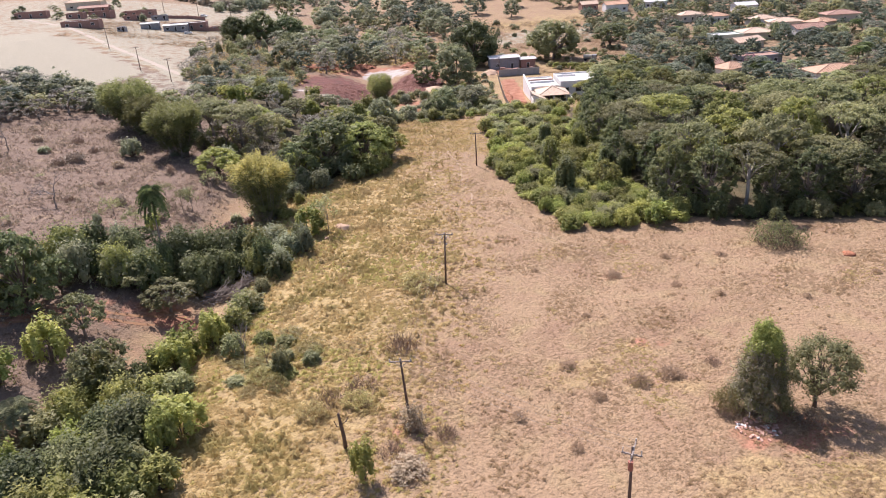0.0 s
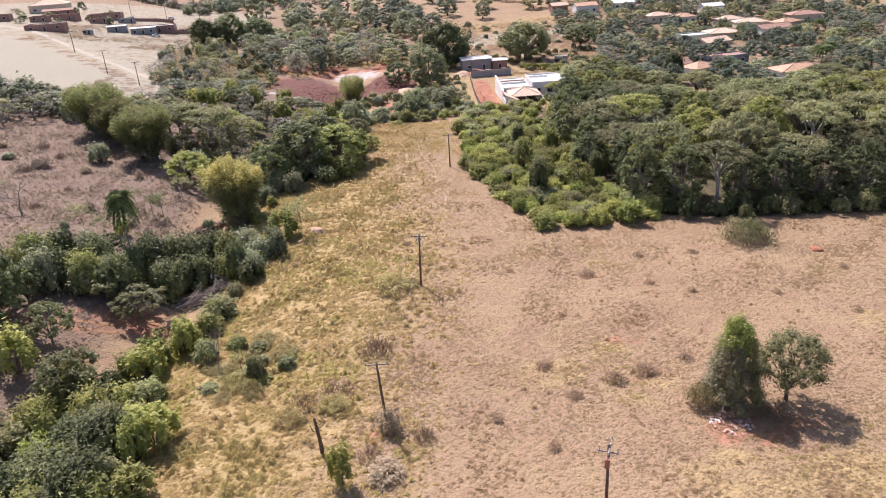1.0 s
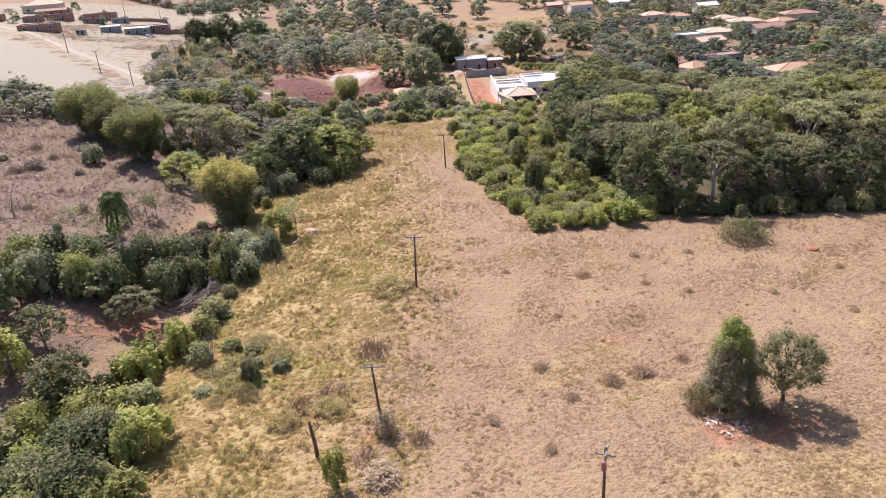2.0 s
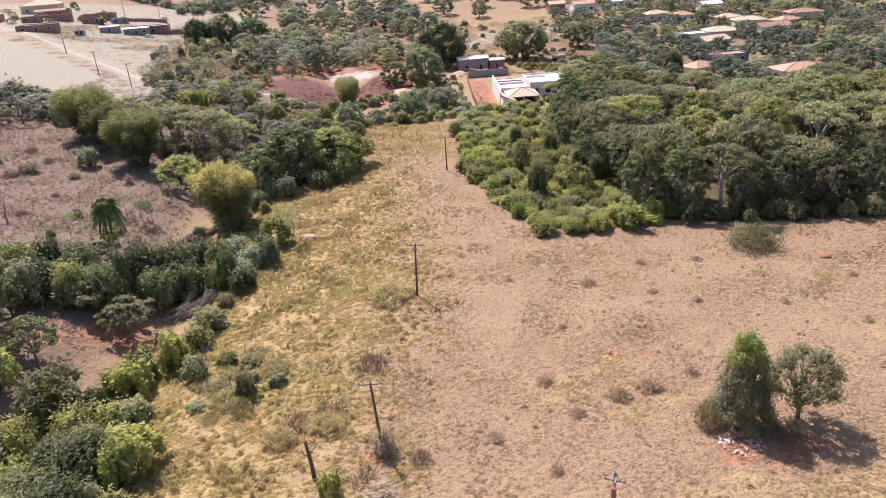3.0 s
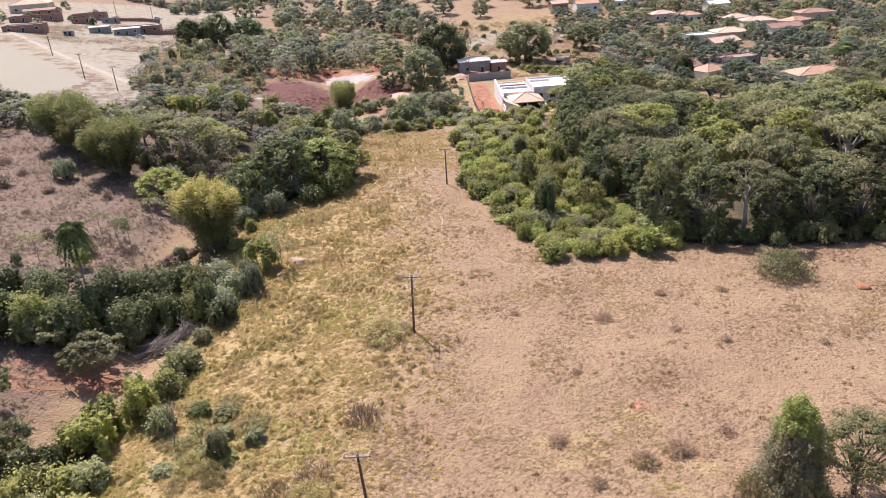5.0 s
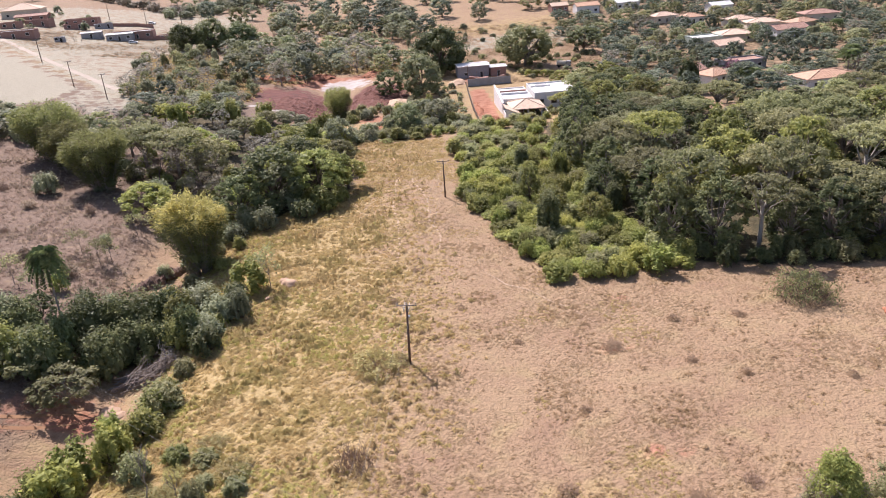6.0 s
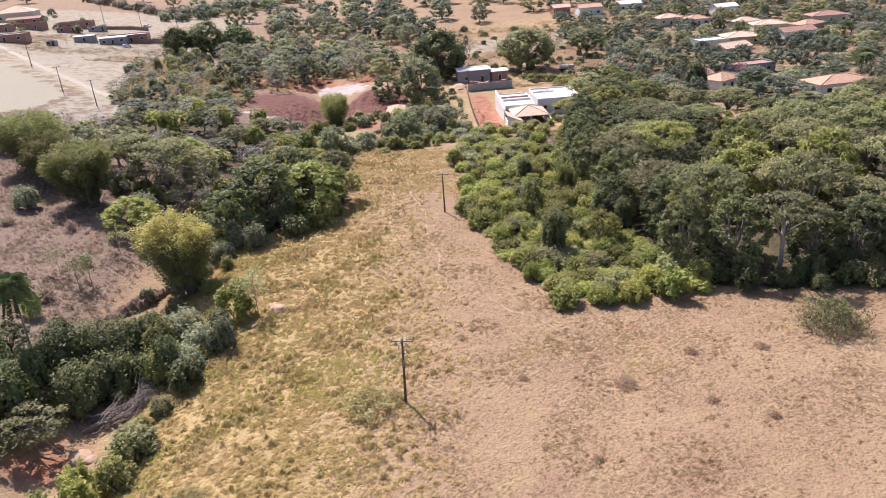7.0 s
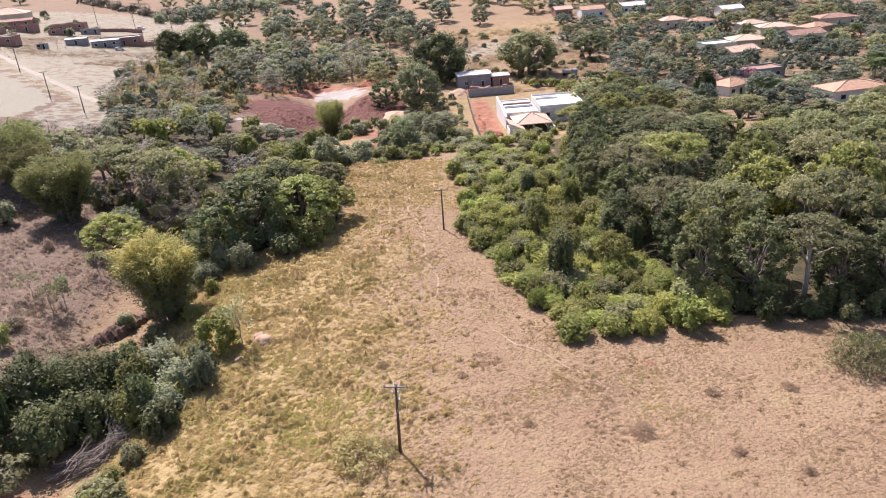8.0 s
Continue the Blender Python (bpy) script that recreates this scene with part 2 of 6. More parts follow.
def creek_x(y):
    """The creek's line: x by y."""
    return -37 + 0.26 * min(y - 20, 0) + 24 * smooth(60, 210, y) - 10 * smooth(240, 420, y)


def height(x, y):
    """The ground's height."""
    d = creek_x(y) - x
    z = -3.6 * math.exp(-(d / 9.0) ** 2) * (1 - smooth(170, 260, y))
    if d > 6:
        z += 0.15 * (d - 6) - 0.10 * max(0.0, d - 150)
    z -= 2.6 * smooth(112, 170, y) * (1 - smooth(250, 420, y))
    z += 0.035 * max(0.0, y - 260) * (1 - smooth(0, 140, d)) + 0.012 * max(0.0, y - 300)
    z += 0.12 * math.sin(x * 0.11 + 1.0) * math.sin(y * 0.09) + 0.5 * smooth(100, 200, y) * math.sin(x * 0.031) * math.cos(y * 0.027)
    return z


class Geo:
    """Gathers points and faces for one mesh."""

    def __init__(self):
        self.v, self.f = [], []

    def add(self, verts, faces):
        k = len(self.v)
        self.v.extend(verts)
        self.f.extend([tuple(i + k for i in f) for f in faces])
        return self

    def box(self, x0, y0, z0, x1, y1, z1):
        return self.add([(x0, y0, z0), (x1, y0, z0), (x1, y1, z0), (x0, y1, z0), (x0, y0, z1), (x1, y0, z1), (x1, y1, z1), (x0, y1, z1)],
                        [(0, 3, 2, 1), (4, 5, 6, 7), (0, 1, 5, 4), (1, 2, 6, 5), (2, 3, 7, 6), (3, 0, 4, 7)])

    def tube(self, pts, r0, r1, sides=6):
        """A tapered tube along points, closed at both ends."""
        pts = [Vector(p) for p in pts]
        verts, faces = [], []
        for i, p in enumerate(pts):
            way = (pts[min(i + 1, len(pts) - 1)] - pts[max(i - 1, 0)]).normalized()
            a = way.orthogonal().normalized() if abs(way.z) < 0.9 else (Vector((1, 0, 0)) - way * way.x).normalized()
            b = way.cross(a)
            r = r0 + (r1 - r0) * i / max(1, len(pts) - 1)
            verts += [tuple(p + (a * math.cos(k * math.tau / sides) + b * math.sin(k * math.tau / sides)) * r) for k in range(sides)]
        for i in range(len(pts) - 1):
            for k in range(sides):
                n = (k + 1) % sides
                faces.append((i * sides + k, i * sides + n, (i + 1) * sides + n, (i + 1) * sides + k))
        faces.append(tuple(reversed(range(sides))))
        faces.append(tuple((len(pts) - 1) * sides + k for k in range(sides)))
        return self.add(verts, faces)

    def leaf(self, p, way, side, length, width, bend=0.25):
        """A folded leaf from p along way."""
        up = way.cross(side)
        mid = p + way * (length * 0.5)
        tip = p + way * length - up * (length * bend)
        return self.add([tuple(p), tuple(mid + side * width * 0.5 - up * width * 0.15), tuple(tip), tuple(mid - side * width * 0.5 - up * width * 0.15)], [(0, 1, 2, 3)])

    def mesh(self, name, material, smooth_faces=False):
        me = bpy.data.meshes.new(name)
        me.from_pydata(self.v, [], self.f)
        me.materials.append(material)
        if smooth_faces:
            me.shade_smooth()
        return me


def part(name, geo, material, parent=None, label="", smooth_faces=False):
    """Links a mesh as one object under a thing or part."""
    ob = new(name, geo if isinstance(geo, bpy.types.Mesh) else geo.mesh(name, material, smooth_faces))
    if parent:
        ob.parent = parent
    return tagged(ob, label)


def root(name, label, category, group="", m=None):
    ob = new(name)
    ob.empty_display_size = 0.3
    if m is not None:
        ob.matrix_basis = m
    return tagged(ob, label, category, group)


def at(x, y, sx=1.0, sz=1.0, turn=0.0, lift=0.0, lean=0.0):
    """A pose on the ground, with a scale across and upward."""
    return pose(x, y, height(x, y) + lift, lean, 0, turn) @ Matrix.Diagonal((sx, sx, sz, 1))


def rand_dir(rng, up=0.0):
    v = Vector((rng.gauss(0, 1), rng.gauss(0, 1), rng.gauss(0, 1) + up))
    return v.normalized() if v.length > 1e-6 else Vector((0, 0, 1))


def unit(v):
    return v / np.maximum(1e-6, np.linalg.norm(v, axis=-1, keepdims=True))


def leaf_cloud(geo, nr, pts, out, length, width):
    """Small pointed leaves at pts that face mostly outward and up."""
    n = len(pts)
    nrm = unit(out + np.array((0, 0, 0.4)) + unit(nr.normal(size=(n, 3))) * 0.85)
    way = unit(np.cross(nrm, nr.normal(size=(n, 3))))
    side = np.cross(nrm, way)
    k = nr.uniform(0.55, 1.45, (n, 1))
    a, b = way * (length * 0.7 * k), side * (width * 0.5 * k)
    verts = np.stack((pts - a * 0.7 - b, pts - a * 0.4 + b, pts + a), 1).reshape(-1, 3)
    geo.add([tuple(v) for v in verts.tolist()], [(3 * i, 3 * i + 2, 3 * i + 1) for i in range(n)])


def spray(geo, rng, p, out, length, width):
    """One small leaf."""
    leaf_cloud(geo, np.random.RandomState(rng.randrange(1 << 30)), np.array([tuple(p)]), np.array([tuple(out)]), length, width)


ICO = [(0, 0, 1), *((0.894 * math.cos(k * 1.2566), 0.894 * math.sin(k * 1.2566), 0.447) for k in range(5)), *((0.894 * math.cos(k * 1.2566 + 0.628), 0.894 * math.sin(k * 1.2566 + 0.628), -0.447) for k in range(5)), (0, 0, -1)]
ICO_FACES = [f for k in range(5) for f in ((0, 1 + k, 1 + (k + 1) % 5), (1 + k, 6 + k, 1 + (k + 1) % 5), (6 + k, 6 + (k + 1) % 5, 1 + (k + 1) % 5), (11, 6 + (k + 1) % 5, 6 + k))]


def blob(geo, rng, c, rx, rz, n, length, width, low=-0.35, away=None, core=0.6):
    """Leaves over an uneven dense mound round c, none on the side that faces back to away."""
    c = Vector(c)
    seed = Vector((rng.uniform(0, 50), rng.uniform(0, 50), rng.uniform(0, 50)))
    back = (c - away).normalized() if away is not None and (c - away).length > 0.01 else None
    if core:
        geo.add([tuple(c + Vector((x * rx, y * rx, z * rz)) * core * (0.85 + 0.4 * noise.noise(Vector((x, y, z)) * 1.9 + seed))) for x, y, z in ICO], ICO_FACES)
    nr = np.random.RandomState(rng.randrange(1 << 30))
    d = unit(nr.normal(size=(n * 3 + 40, 3)) + np.array((0, 0, 0.45)))
    good = d[:, 2] >= low
    if back is not None:
        good &= d @ np.array(tuple(back)) >= -0.25
    d = d[good][:n]
    lumps = sum(np.sin(d @ nr.normal(size=3) * 3.8 + nr.uniform(0, 6.3)) for _ in range(4)) * 0.18
    r = (0.86 + 0.85 * lumps) * (1.10 - 0.55 * nr.random_sample(len(d)) ** 1.4)
    r *= np.where(nr.random_sample(len(d)) < 0.12, nr.uniform(1.1, 1.35, len(d)), 1.0)
    leaf_cloud(geo, nr, np.array(tuple(c)) + d * r[:, None] * np.array((rx, rx, rz)), d, length, width)


def limb(geo, rng, a, b, r0, r1, sag=0.06, steps=4, sides=5):
    a, b = Vector(a), Vector(b)
    size = (b - a).length
    pts = []
    for i in range(steps + 1):
        u = i / steps
        p = a.lerp(b, u)
        if 0 < i < steps:
            p += rand_dir(rng) * size * sag
        pts.append(p + Vector((0, 0, 1)) * size * 0.10 * math.sin(u * math.pi))
    geo.tube(pts, r0, r1, sides)
    return pts[-1]


# ---- plants, each built once and copied ----


def broad_tree(seed, name, label, leaf, bark, top=10.0, wide=9.0, low=0.2, blobs=56, n=3300, size=0.44, flat=0.0, twigs=0, limbs=True, category="tree", lump=1.0, core=0.6):
    """A broad-crowned tree: trunk, limbs and a crown of leaf clumps at the limbs' ends. low: where the crown begins; flat: 1 for an umbrella."""
    rng = random.Random(seed)
    ob = root(name, label, category)
    wood, crown = Geo(), Geo()
    base = top * low
    mid = Vector((0, 0, base + (top - base) * 0.42))
    fork = Vector((rng.uniform(-.3, .3), rng.uniform(-.3, .3), max(base, top * 0.22)))
    wood.tube([(0, 0, -0.4), (rng.uniform(-.2, .2), rng.uniform(-.2, .2), fork.z * 0.5), tuple(fork)], wide * 0.034, wide * 0.024, 7)
    for i in range(blobs):
        a = i * 2.4 + rng.uniform(-0.5, 0.5)
        s = 1 - (1.6 if low >= 0.2 else 1.85) * (i + 0.5) / blobs
        s = s if flat < 0.5 else 0.25 + 0.75 * abs(s)
        ring = math.sqrt(max(0.04, 1 - s * s)) * rng.uniform(0.72, 1.12)
        br = wide * rng.uniform(0.065, 0.155) * lump
        half = (top - base) * 0.5
        z = mid.z + s * (top - mid.z - br * 0.5) * rng.uniform(0.8, 1.05) if s > 0 else mid.z + s * half * 0.9
        if flat >= 0.5:
            z = base + (top - base) * (0.25 + 0.5 * s * rng.uniform(0.7, 1.1))
        c = Vector((ring * (wide * 0.5 - br * 0.6) * math.cos(a), ring * (wide * 0.5 - br * 0.6) * math.sin(a), max(br * 0.4, z)))
        blob(crown, rng, c, br, br * (0.8 if flat < 0.5 else 0.5), n // blobs, size, size * 0.62, -0.5, mid, core)
        if i % 3 == 0 and (limbs or flat >= 0.5):
            end = limb(wood, rng, fork.lerp(Vector((0, 0, fork.z * 0.6)), rng.random()), c - Vector((0, 0, br * 0.2)), wide * 0.015, wide * 0.004, steps=3, sides=4)
            for _ in range(twigs):
                limb(wood, rng, end, end + rand_dir(rng, 0.8) * br * 1.3, wide * 0.003, 0.012, 0.1, 2, 3)
    part("trunk", wood, bark, ob, smooth_faces=True)
    part("crown", crown, leaf, ob)
    return ob


def bush(seed, name, label, leaf, top=4.0, wide=5.0, blobs=24, n=1500, size=0.36, category="bush"):
    rng = random.Random(seed)
    ob = root(name, label, category)
    crown, wood = Geo(), Geo()
    for i in range(blobs):
        a, u = i * 2.4 + rng.uniform(-.5, .5), math.sqrt((i + 0.3) / blobs)
        r = wide * 0.36 * u
        z = top * (0.24 + 0.46 * (1 - u * u) + rng.uniform(-0.12, 0.15))
        br = wide * rng.uniform(0.085, 0.18)
        blob(crown, rng, (r * math.cos(a), r * math.sin(a), z), br, min(top - z, z) * 1.05 + 0.1, n // blobs, size, size * 0.62, -0.75)
        limb(wood, rng, (0.1 * math.cos(a), 0.1 * math.sin(a), -0.2), (r * math.cos(a), r * math.sin(a), z), 0.07, 0.02, 0.06, 2, 3)
    part("stem", wood, BARK, ob)
    part("foliage", crown, leaf, ob)
    return ob


def tower_tree(seed, name, label, top=11.0, wide=8.5):
    """A narrow tree smothered in vines: wide and twiggy below, a bright leafy top."""
    rng = random.Random(seed)
    ob = root(name, label, "tree")
    wood, low_leaf, dry_leaf, top_leaf = Geo(), Geo(), Geo(), Geo()
    wood.tube([(0, 0, -0.4), (0.2, 0, top * 0.4), (0, 0.1, top * 0.85)], 0.26, 0.1, 6)
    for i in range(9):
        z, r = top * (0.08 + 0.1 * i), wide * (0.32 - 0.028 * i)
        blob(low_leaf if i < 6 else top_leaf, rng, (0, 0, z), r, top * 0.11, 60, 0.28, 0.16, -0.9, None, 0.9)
    for i in range(60):
        u = (i + 0.5) / 60
        z = top * (0.04 + 0.9 * u)
        r = wide * (0.30 * (1 - u) ** 0.8 + 0.05)
        a = i * 2.4 + rng.uniform(-0.4, 0.4)
        br = wide * rng.uniform(0.10, 0.15) * (1 - 0.3 * u)
        c = Vector((r * math.cos(a), r * math.sin(a), max(br * 0.5, z)))
        bare_side = math.cos(a) < 0.25
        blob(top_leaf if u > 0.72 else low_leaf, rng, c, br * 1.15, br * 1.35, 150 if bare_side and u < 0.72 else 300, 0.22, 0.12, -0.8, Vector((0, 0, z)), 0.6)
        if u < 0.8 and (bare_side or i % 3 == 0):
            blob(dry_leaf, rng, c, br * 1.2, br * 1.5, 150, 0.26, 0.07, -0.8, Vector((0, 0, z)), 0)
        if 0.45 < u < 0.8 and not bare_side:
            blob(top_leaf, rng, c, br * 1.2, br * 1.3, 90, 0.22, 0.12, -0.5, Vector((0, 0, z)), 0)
        if u < 0.75:
            for _ in range(9):
                d = rand_dir(rng, 0.3)
                limb(wood, rng, c - d * br * 0.4, c + d * br * rng.uniform(1.0, 1.6), 0.02, 0.007, 0.1, 2, 3)
    part("trunk", wood, TWIG, ob)
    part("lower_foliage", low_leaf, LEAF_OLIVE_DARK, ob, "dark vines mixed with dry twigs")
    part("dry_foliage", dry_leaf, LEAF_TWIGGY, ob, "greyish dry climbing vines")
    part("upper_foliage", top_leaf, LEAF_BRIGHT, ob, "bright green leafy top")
    return ob


def bamboo(seed, name, label, leaf, low, top=14.0, wide=11.0, culms=110, per=150, tips=0.74):
    """A bamboo clump: arching culms, thick with leaf sprays from the ground up."""
    rng = random.Random(seed)
    ob = root(name, label, "bamboo")
    wood, crown, low_leaf = Geo(), Geo(), Geo()
    nr = np.random.RandomState(seed)
    for i in range(9):
        a = i * 2.4
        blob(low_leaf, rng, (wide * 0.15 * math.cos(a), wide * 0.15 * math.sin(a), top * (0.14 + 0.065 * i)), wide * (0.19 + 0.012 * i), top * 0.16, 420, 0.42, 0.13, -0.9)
    for i in range(culms):
        a, u = rng.uniform(0, math.tau), math.sqrt(rng.random())
        reach, h = wide * 0.46 * u, top * rng.uniform(0.72, 1.04) * (1 - 0.16 * u * u)
        out = Vector((math.cos(a), math.sin(a), 0))
        pts = [out * (wide * 0.15 * u + reach * 0.72 * math.sin(s * 1.5) ** 1.6) + Vector((0, 0, h * (s * 1.18 - 0.18 * s ** 3.5) - 0.3)) for s in (0, 0.25, 0.5, 0.75, 0.9, 1)]
        wood.tube(pts, 0.045, 0.012, 3)
        s = nr.uniform(0.06, 1.0, per) ** 0.6
        k = np.minimum(4, (s * 5).astype(int))
        line = np.array([tuple(q) for q in pts])
        p = line[k] + (line[k + 1] - line[k]) * nr.random_sample((per, 1)) + unit(nr.normal(size=(per, 3))) * 0.7
        o = np.array(tuple(out))
        way = unit(o * nr.uniform(0.1, 1.0, (per, 1)) + unit(nr.normal(size=(per, 3))) * 0.6 + np.array((0, 0, 0.35)))
        side = unit(np.cross(way, nr.normal(size=(per, 3)))) * nr.uniform(0.05, 0.10, (per, 1))
        size = nr.uniform(0.4, 0.85, (per, 1))
        v = np.stack((p - side, p + side, p + way * size - np.array((0, 0, 0.15)) * size), 1)
        # Leaves below the tips take the low material, which has shade in its colour.
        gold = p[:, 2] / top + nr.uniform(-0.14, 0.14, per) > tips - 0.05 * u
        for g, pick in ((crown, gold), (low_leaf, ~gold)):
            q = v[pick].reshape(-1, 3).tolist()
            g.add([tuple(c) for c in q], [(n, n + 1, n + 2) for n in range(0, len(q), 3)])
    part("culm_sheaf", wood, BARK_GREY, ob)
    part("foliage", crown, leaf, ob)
    part("lower_foliage", low_leaf, low, ob, "greener lower leaves, coloured dark for shade")
    return ob


def palm(seed, name, label, top=11.0, wide=5.0, fronds=20, leaf=None, trunk_r=0.15):
    rng = random.Random(seed)
    ob = root(name, label, "palm tree")
    wood = Geo()
    head = Vector((0.25, 0.1, top - wide * 0.30))
    wood.tube([(0, 0, -0.3), (0.1, 0.0, top * 0.3), (0.2, 0.06, top * 0.62), tuple(head)], trunk_r * 1.25, trunk_r * 0.8, 7)
    part("trunk", wood, BARK_GREY, ob, smooth_faces=True)
    for i in range(fronds):
        a, lift = i * 2.4, 1.15 - 1.75 * (i / fronds)
        out = Vector((math.cos(a), math.sin(a), 0))
        size = wide * 0.58 * rng.uniform(0.9, 1.1)
        spine = [head + out * (size * s * math.cos(lift * 0.8)) + Vector((0, 0, size * (math.sin(lift) * s * 0.9 - 0.7 * s * s))) for s in (0, 0.2, 0.4, 0.6, 0.8, 1.0)]
        g = Geo().tube(spine, 0.035, 0.01, 3)
        side = out.cross(Vector((0, 0, 1)))
        for k in range(20):
            s = 0.12 + 0.88 * k / 20
            j = min(4, int(s * 5))
            p = spine[j].lerp(spine[j + 1], s * 5 - j)
            for sign in (-1, 1):
                way = (side * sign + out * 0.55 + Vector((0, 0, -0.35 + rng.uniform(-0.25, 0.25)))).normalized()
                g.leaf(p, way, out.cross(way).normalized(), size * 0.30 * (1.1 - 0.6 * abs(s - 0.45)), 0.27, 0.35)
        part("frond", g, leaf or LEAF_MID, ob)
    return ob


def bare_tree(seed, name, label, bark, top=8.0, wide=8.0, levels=4, r=0.16, leaf=None, per=0, category="bare tree"):
    """A tree of forking branches, with few or no leaves."""
    rng = random.Random(seed)
    ob = root(name, label, category)
    wood, crown = Geo(), Geo()

    def grow(p, way, size, rad, left):
        q = limb(wood, rng, p, p + way * size, rad, rad * 0.6, 0.07, 3, 5 if left > 1 else 3)
        for _ in range(per if left <= 1 else 0):
            spray(crown, rng, q + rand_dir(rng) * size * rng.uniform(0.2, 0.9), rand_dir(rng, 0.5), 0.30, 0.18)
        if left:
            for _ in range(3 if left < levels else 4):
                d = (way * 0.75 + rand_dir(rng, 0.25) * 0.85 * wide / top).normalized()
                grow(q, d, size * rng.uniform(0.6, 0.82), rad * 0.58, left - 1)

    grow(Vector((0, 0, -0.2)), Vector((0.06, 0.03, 1)).normalized(), top * 0.34, r, levels)
    part("trunk", wood, bark, ob)
    if per:
        part("foliage", crown, leaf, ob)
    return ob


def twig_bush(seed, name, label, mat, top=2.0, wide=3.0, n=150, category="dry shrub", leaf=None, per=3):
    """A dry shrub: a heap of thin twigs with shrivelled leaves."""
    rng = random.Random(seed)
    ob = root(name, label, category)
    wood, crown = Geo(), Geo()
    for _ in range(n):
        a, u = rng.uniform(0, math.tau), math.sqrt(rng.random())
        d = rand_dir(rng, 0.9)
        d.z = abs(d.z) + 0.1
        start = Vector((math.cos(a), math.sin(a), 0)) * (wide * 0.36 * u)
        rise = top * (1 - 0.55 * u * u) * rng.uniform(0.45, 1.0)
        end = start * 1.15 + Vector((d.x * wide * 0.17, d.y * wide * 0.17, rise))
        wood.tube([start, start.lerp(end, 0.5) + rand_dir(rng) * 0.2, end], 0.02, 0.007, 3)
        for _ in range(per if leaf else 0):
            spray(crown, rng, end + rand_dir(rng) * 0.3, d, 0.24, 0.12)
    part("brushwood", wood, mat, ob)
    if leaf:
        part("foliage", crown, leaf, ob)
    return ob


def brush_pile(seed, name, label, mat, wide=7.0, top=1.8, n=90):
    """Cut branches thrown on a heap, crooked and crossing."""
    rng = random.Random(seed)
    ob = root(name, label, "dead branches")
    for i in range(n):
        a, u = rng.uniform(0, math.tau), math.sqrt(rng.random())
        c = Vector((math.cos(a) * wide * 0.3 * u, math.sin(a) * wide * 0.2 * u, top * (1 - u * u) * rng.uniform(0.15, 0.8) + 0.1))
        t = rng.gauss(0.35, 0.55)
        way = Vector((math.cos(t), math.sin(t), rng.uniform(-0.12, 0.3)))
        k = rng.uniform(0.7, 2.0)
        pts = [c - way * k, c - way * k * 0.3 + rand_dir(rng) * 0.18, c + way * k * 0.4 + rand_dir(rng) * 0.22, c + way * k + rand_dir(rng, 0.5) * 0.3]
        r = rng.uniform(0.025, 0.075)
        wood = Geo().tube(pts, r, r * 0.35, 4)
        for _ in range(2):
            q = pts[2].lerp(pts[3], rng.random())
            wood.tube([q, q + (way * 0.6 + rand_dir(rng, 0.4) * 0.7) * 0.8], r * 0.4, 0.01, 3)
        part("branch", wood, mat, ob)
    return ob


def heap(name, label, category, mat, x, y, rx, ry, high, turn, seed, step=0.7, rough=1.0):
    """Churned soil: a mound of uneven ridges and clods with a ragged rim."""
    nx, ny = int(2 * rx / step), int(2 * ry / step)
    ca, sa = math.cos(radians(turn)), math.sin(radians(turn))
    verts, index, faces = [], {}, []
    for j in range(ny + 1):
        for i in range(nx + 1):
            u, v = -rx + 2 * rx * i / nx, -ry + 2 * ry * j / ny
            px, py = x + u * ca - v * sa, y + u * sa + v * ca
            q = Vector((px * 0.22, py * 0.22, seed))
            rim = math.hypot(u / rx, v / ry) * (1 + 0.35 * noise.noise(q * 1.3))
            if rim > 1.0:
                continue
            swell = (1 - rim * rim) * (0.55 + 0.6 * noise.noise(q * 0.8)) + 0.28 * rough * (1 - abs(noise.noise(q * 3.1)) * 2.2) * (1 - rim) ** 0.5 + 0.16 * rough * noise.noise(q * 8.3)
            index[(i, j)] = len(verts)
            verts.append((px, py, ground_z(px, py) + 0.04 + high * max(-0.25, swell) * smooth(1.0, 0.8, rim)))
    for i, j in index:
        ks = [(i, j), (i + 1, j), (i + 1, j + 1), (i, j + 1)]
        if all(k in index for k in ks):
            faces.append(tuple(index[k] for k in ks))
    me = bpy.data.meshes.new(name)
    me.from_pydata(verts, [], faces)
    me.materials.append(mat)
    return tagged(new(name, me), label, category)


def withered_clump(seed, name, label, mat, wide=3.0, top=0.5, n=330):
    """A low withered plant: fine blades that lie outward in an uneven ring."""
    rng = random.Random(seed)
    ob = root(name, label, "dry shrub")
    g = Geo()
    for _ in range(n):
        a, u = rng.uniform(0, math.tau), rng.random() ** 0.7
        r = wide * 0.42 * u * (0.7 + 0.6 * noise.noise(Vector((math.cos(a) * 1.5, math.sin(a) * 1.5, seed))) + 0.25)
        p = Vector((math.cos(a) * r, math.sin(a) * r, top * (1 - u * u) * rng.uniform(0.3, 1.0) + 0.06))
        t = a + rng.gauss(0, 0.9)
        way = Vector((math.cos(t), math.sin(t), rng.uniform(-0.1, 0.5))) * rng.uniform(0.2, 0.5)
        side = Vector((-math.sin(t), math.cos(t), rng.uniform(-0.3, 0.3))) * rng.uniform(0.025, 0.06)
        g.add([tuple(p - side), tuple(p + side), tuple(p + way)], [(0, 1, 2)])
    part("foliage", g, mat, ob)
    part("stem", Geo().tube([(0, 0, -0.1), (0.05, 0, 0.15), (0.1, 0.05, top * 0.7)], 0.03, 0.01, 3), TWIG, ob)
    return ob


KINDS = []


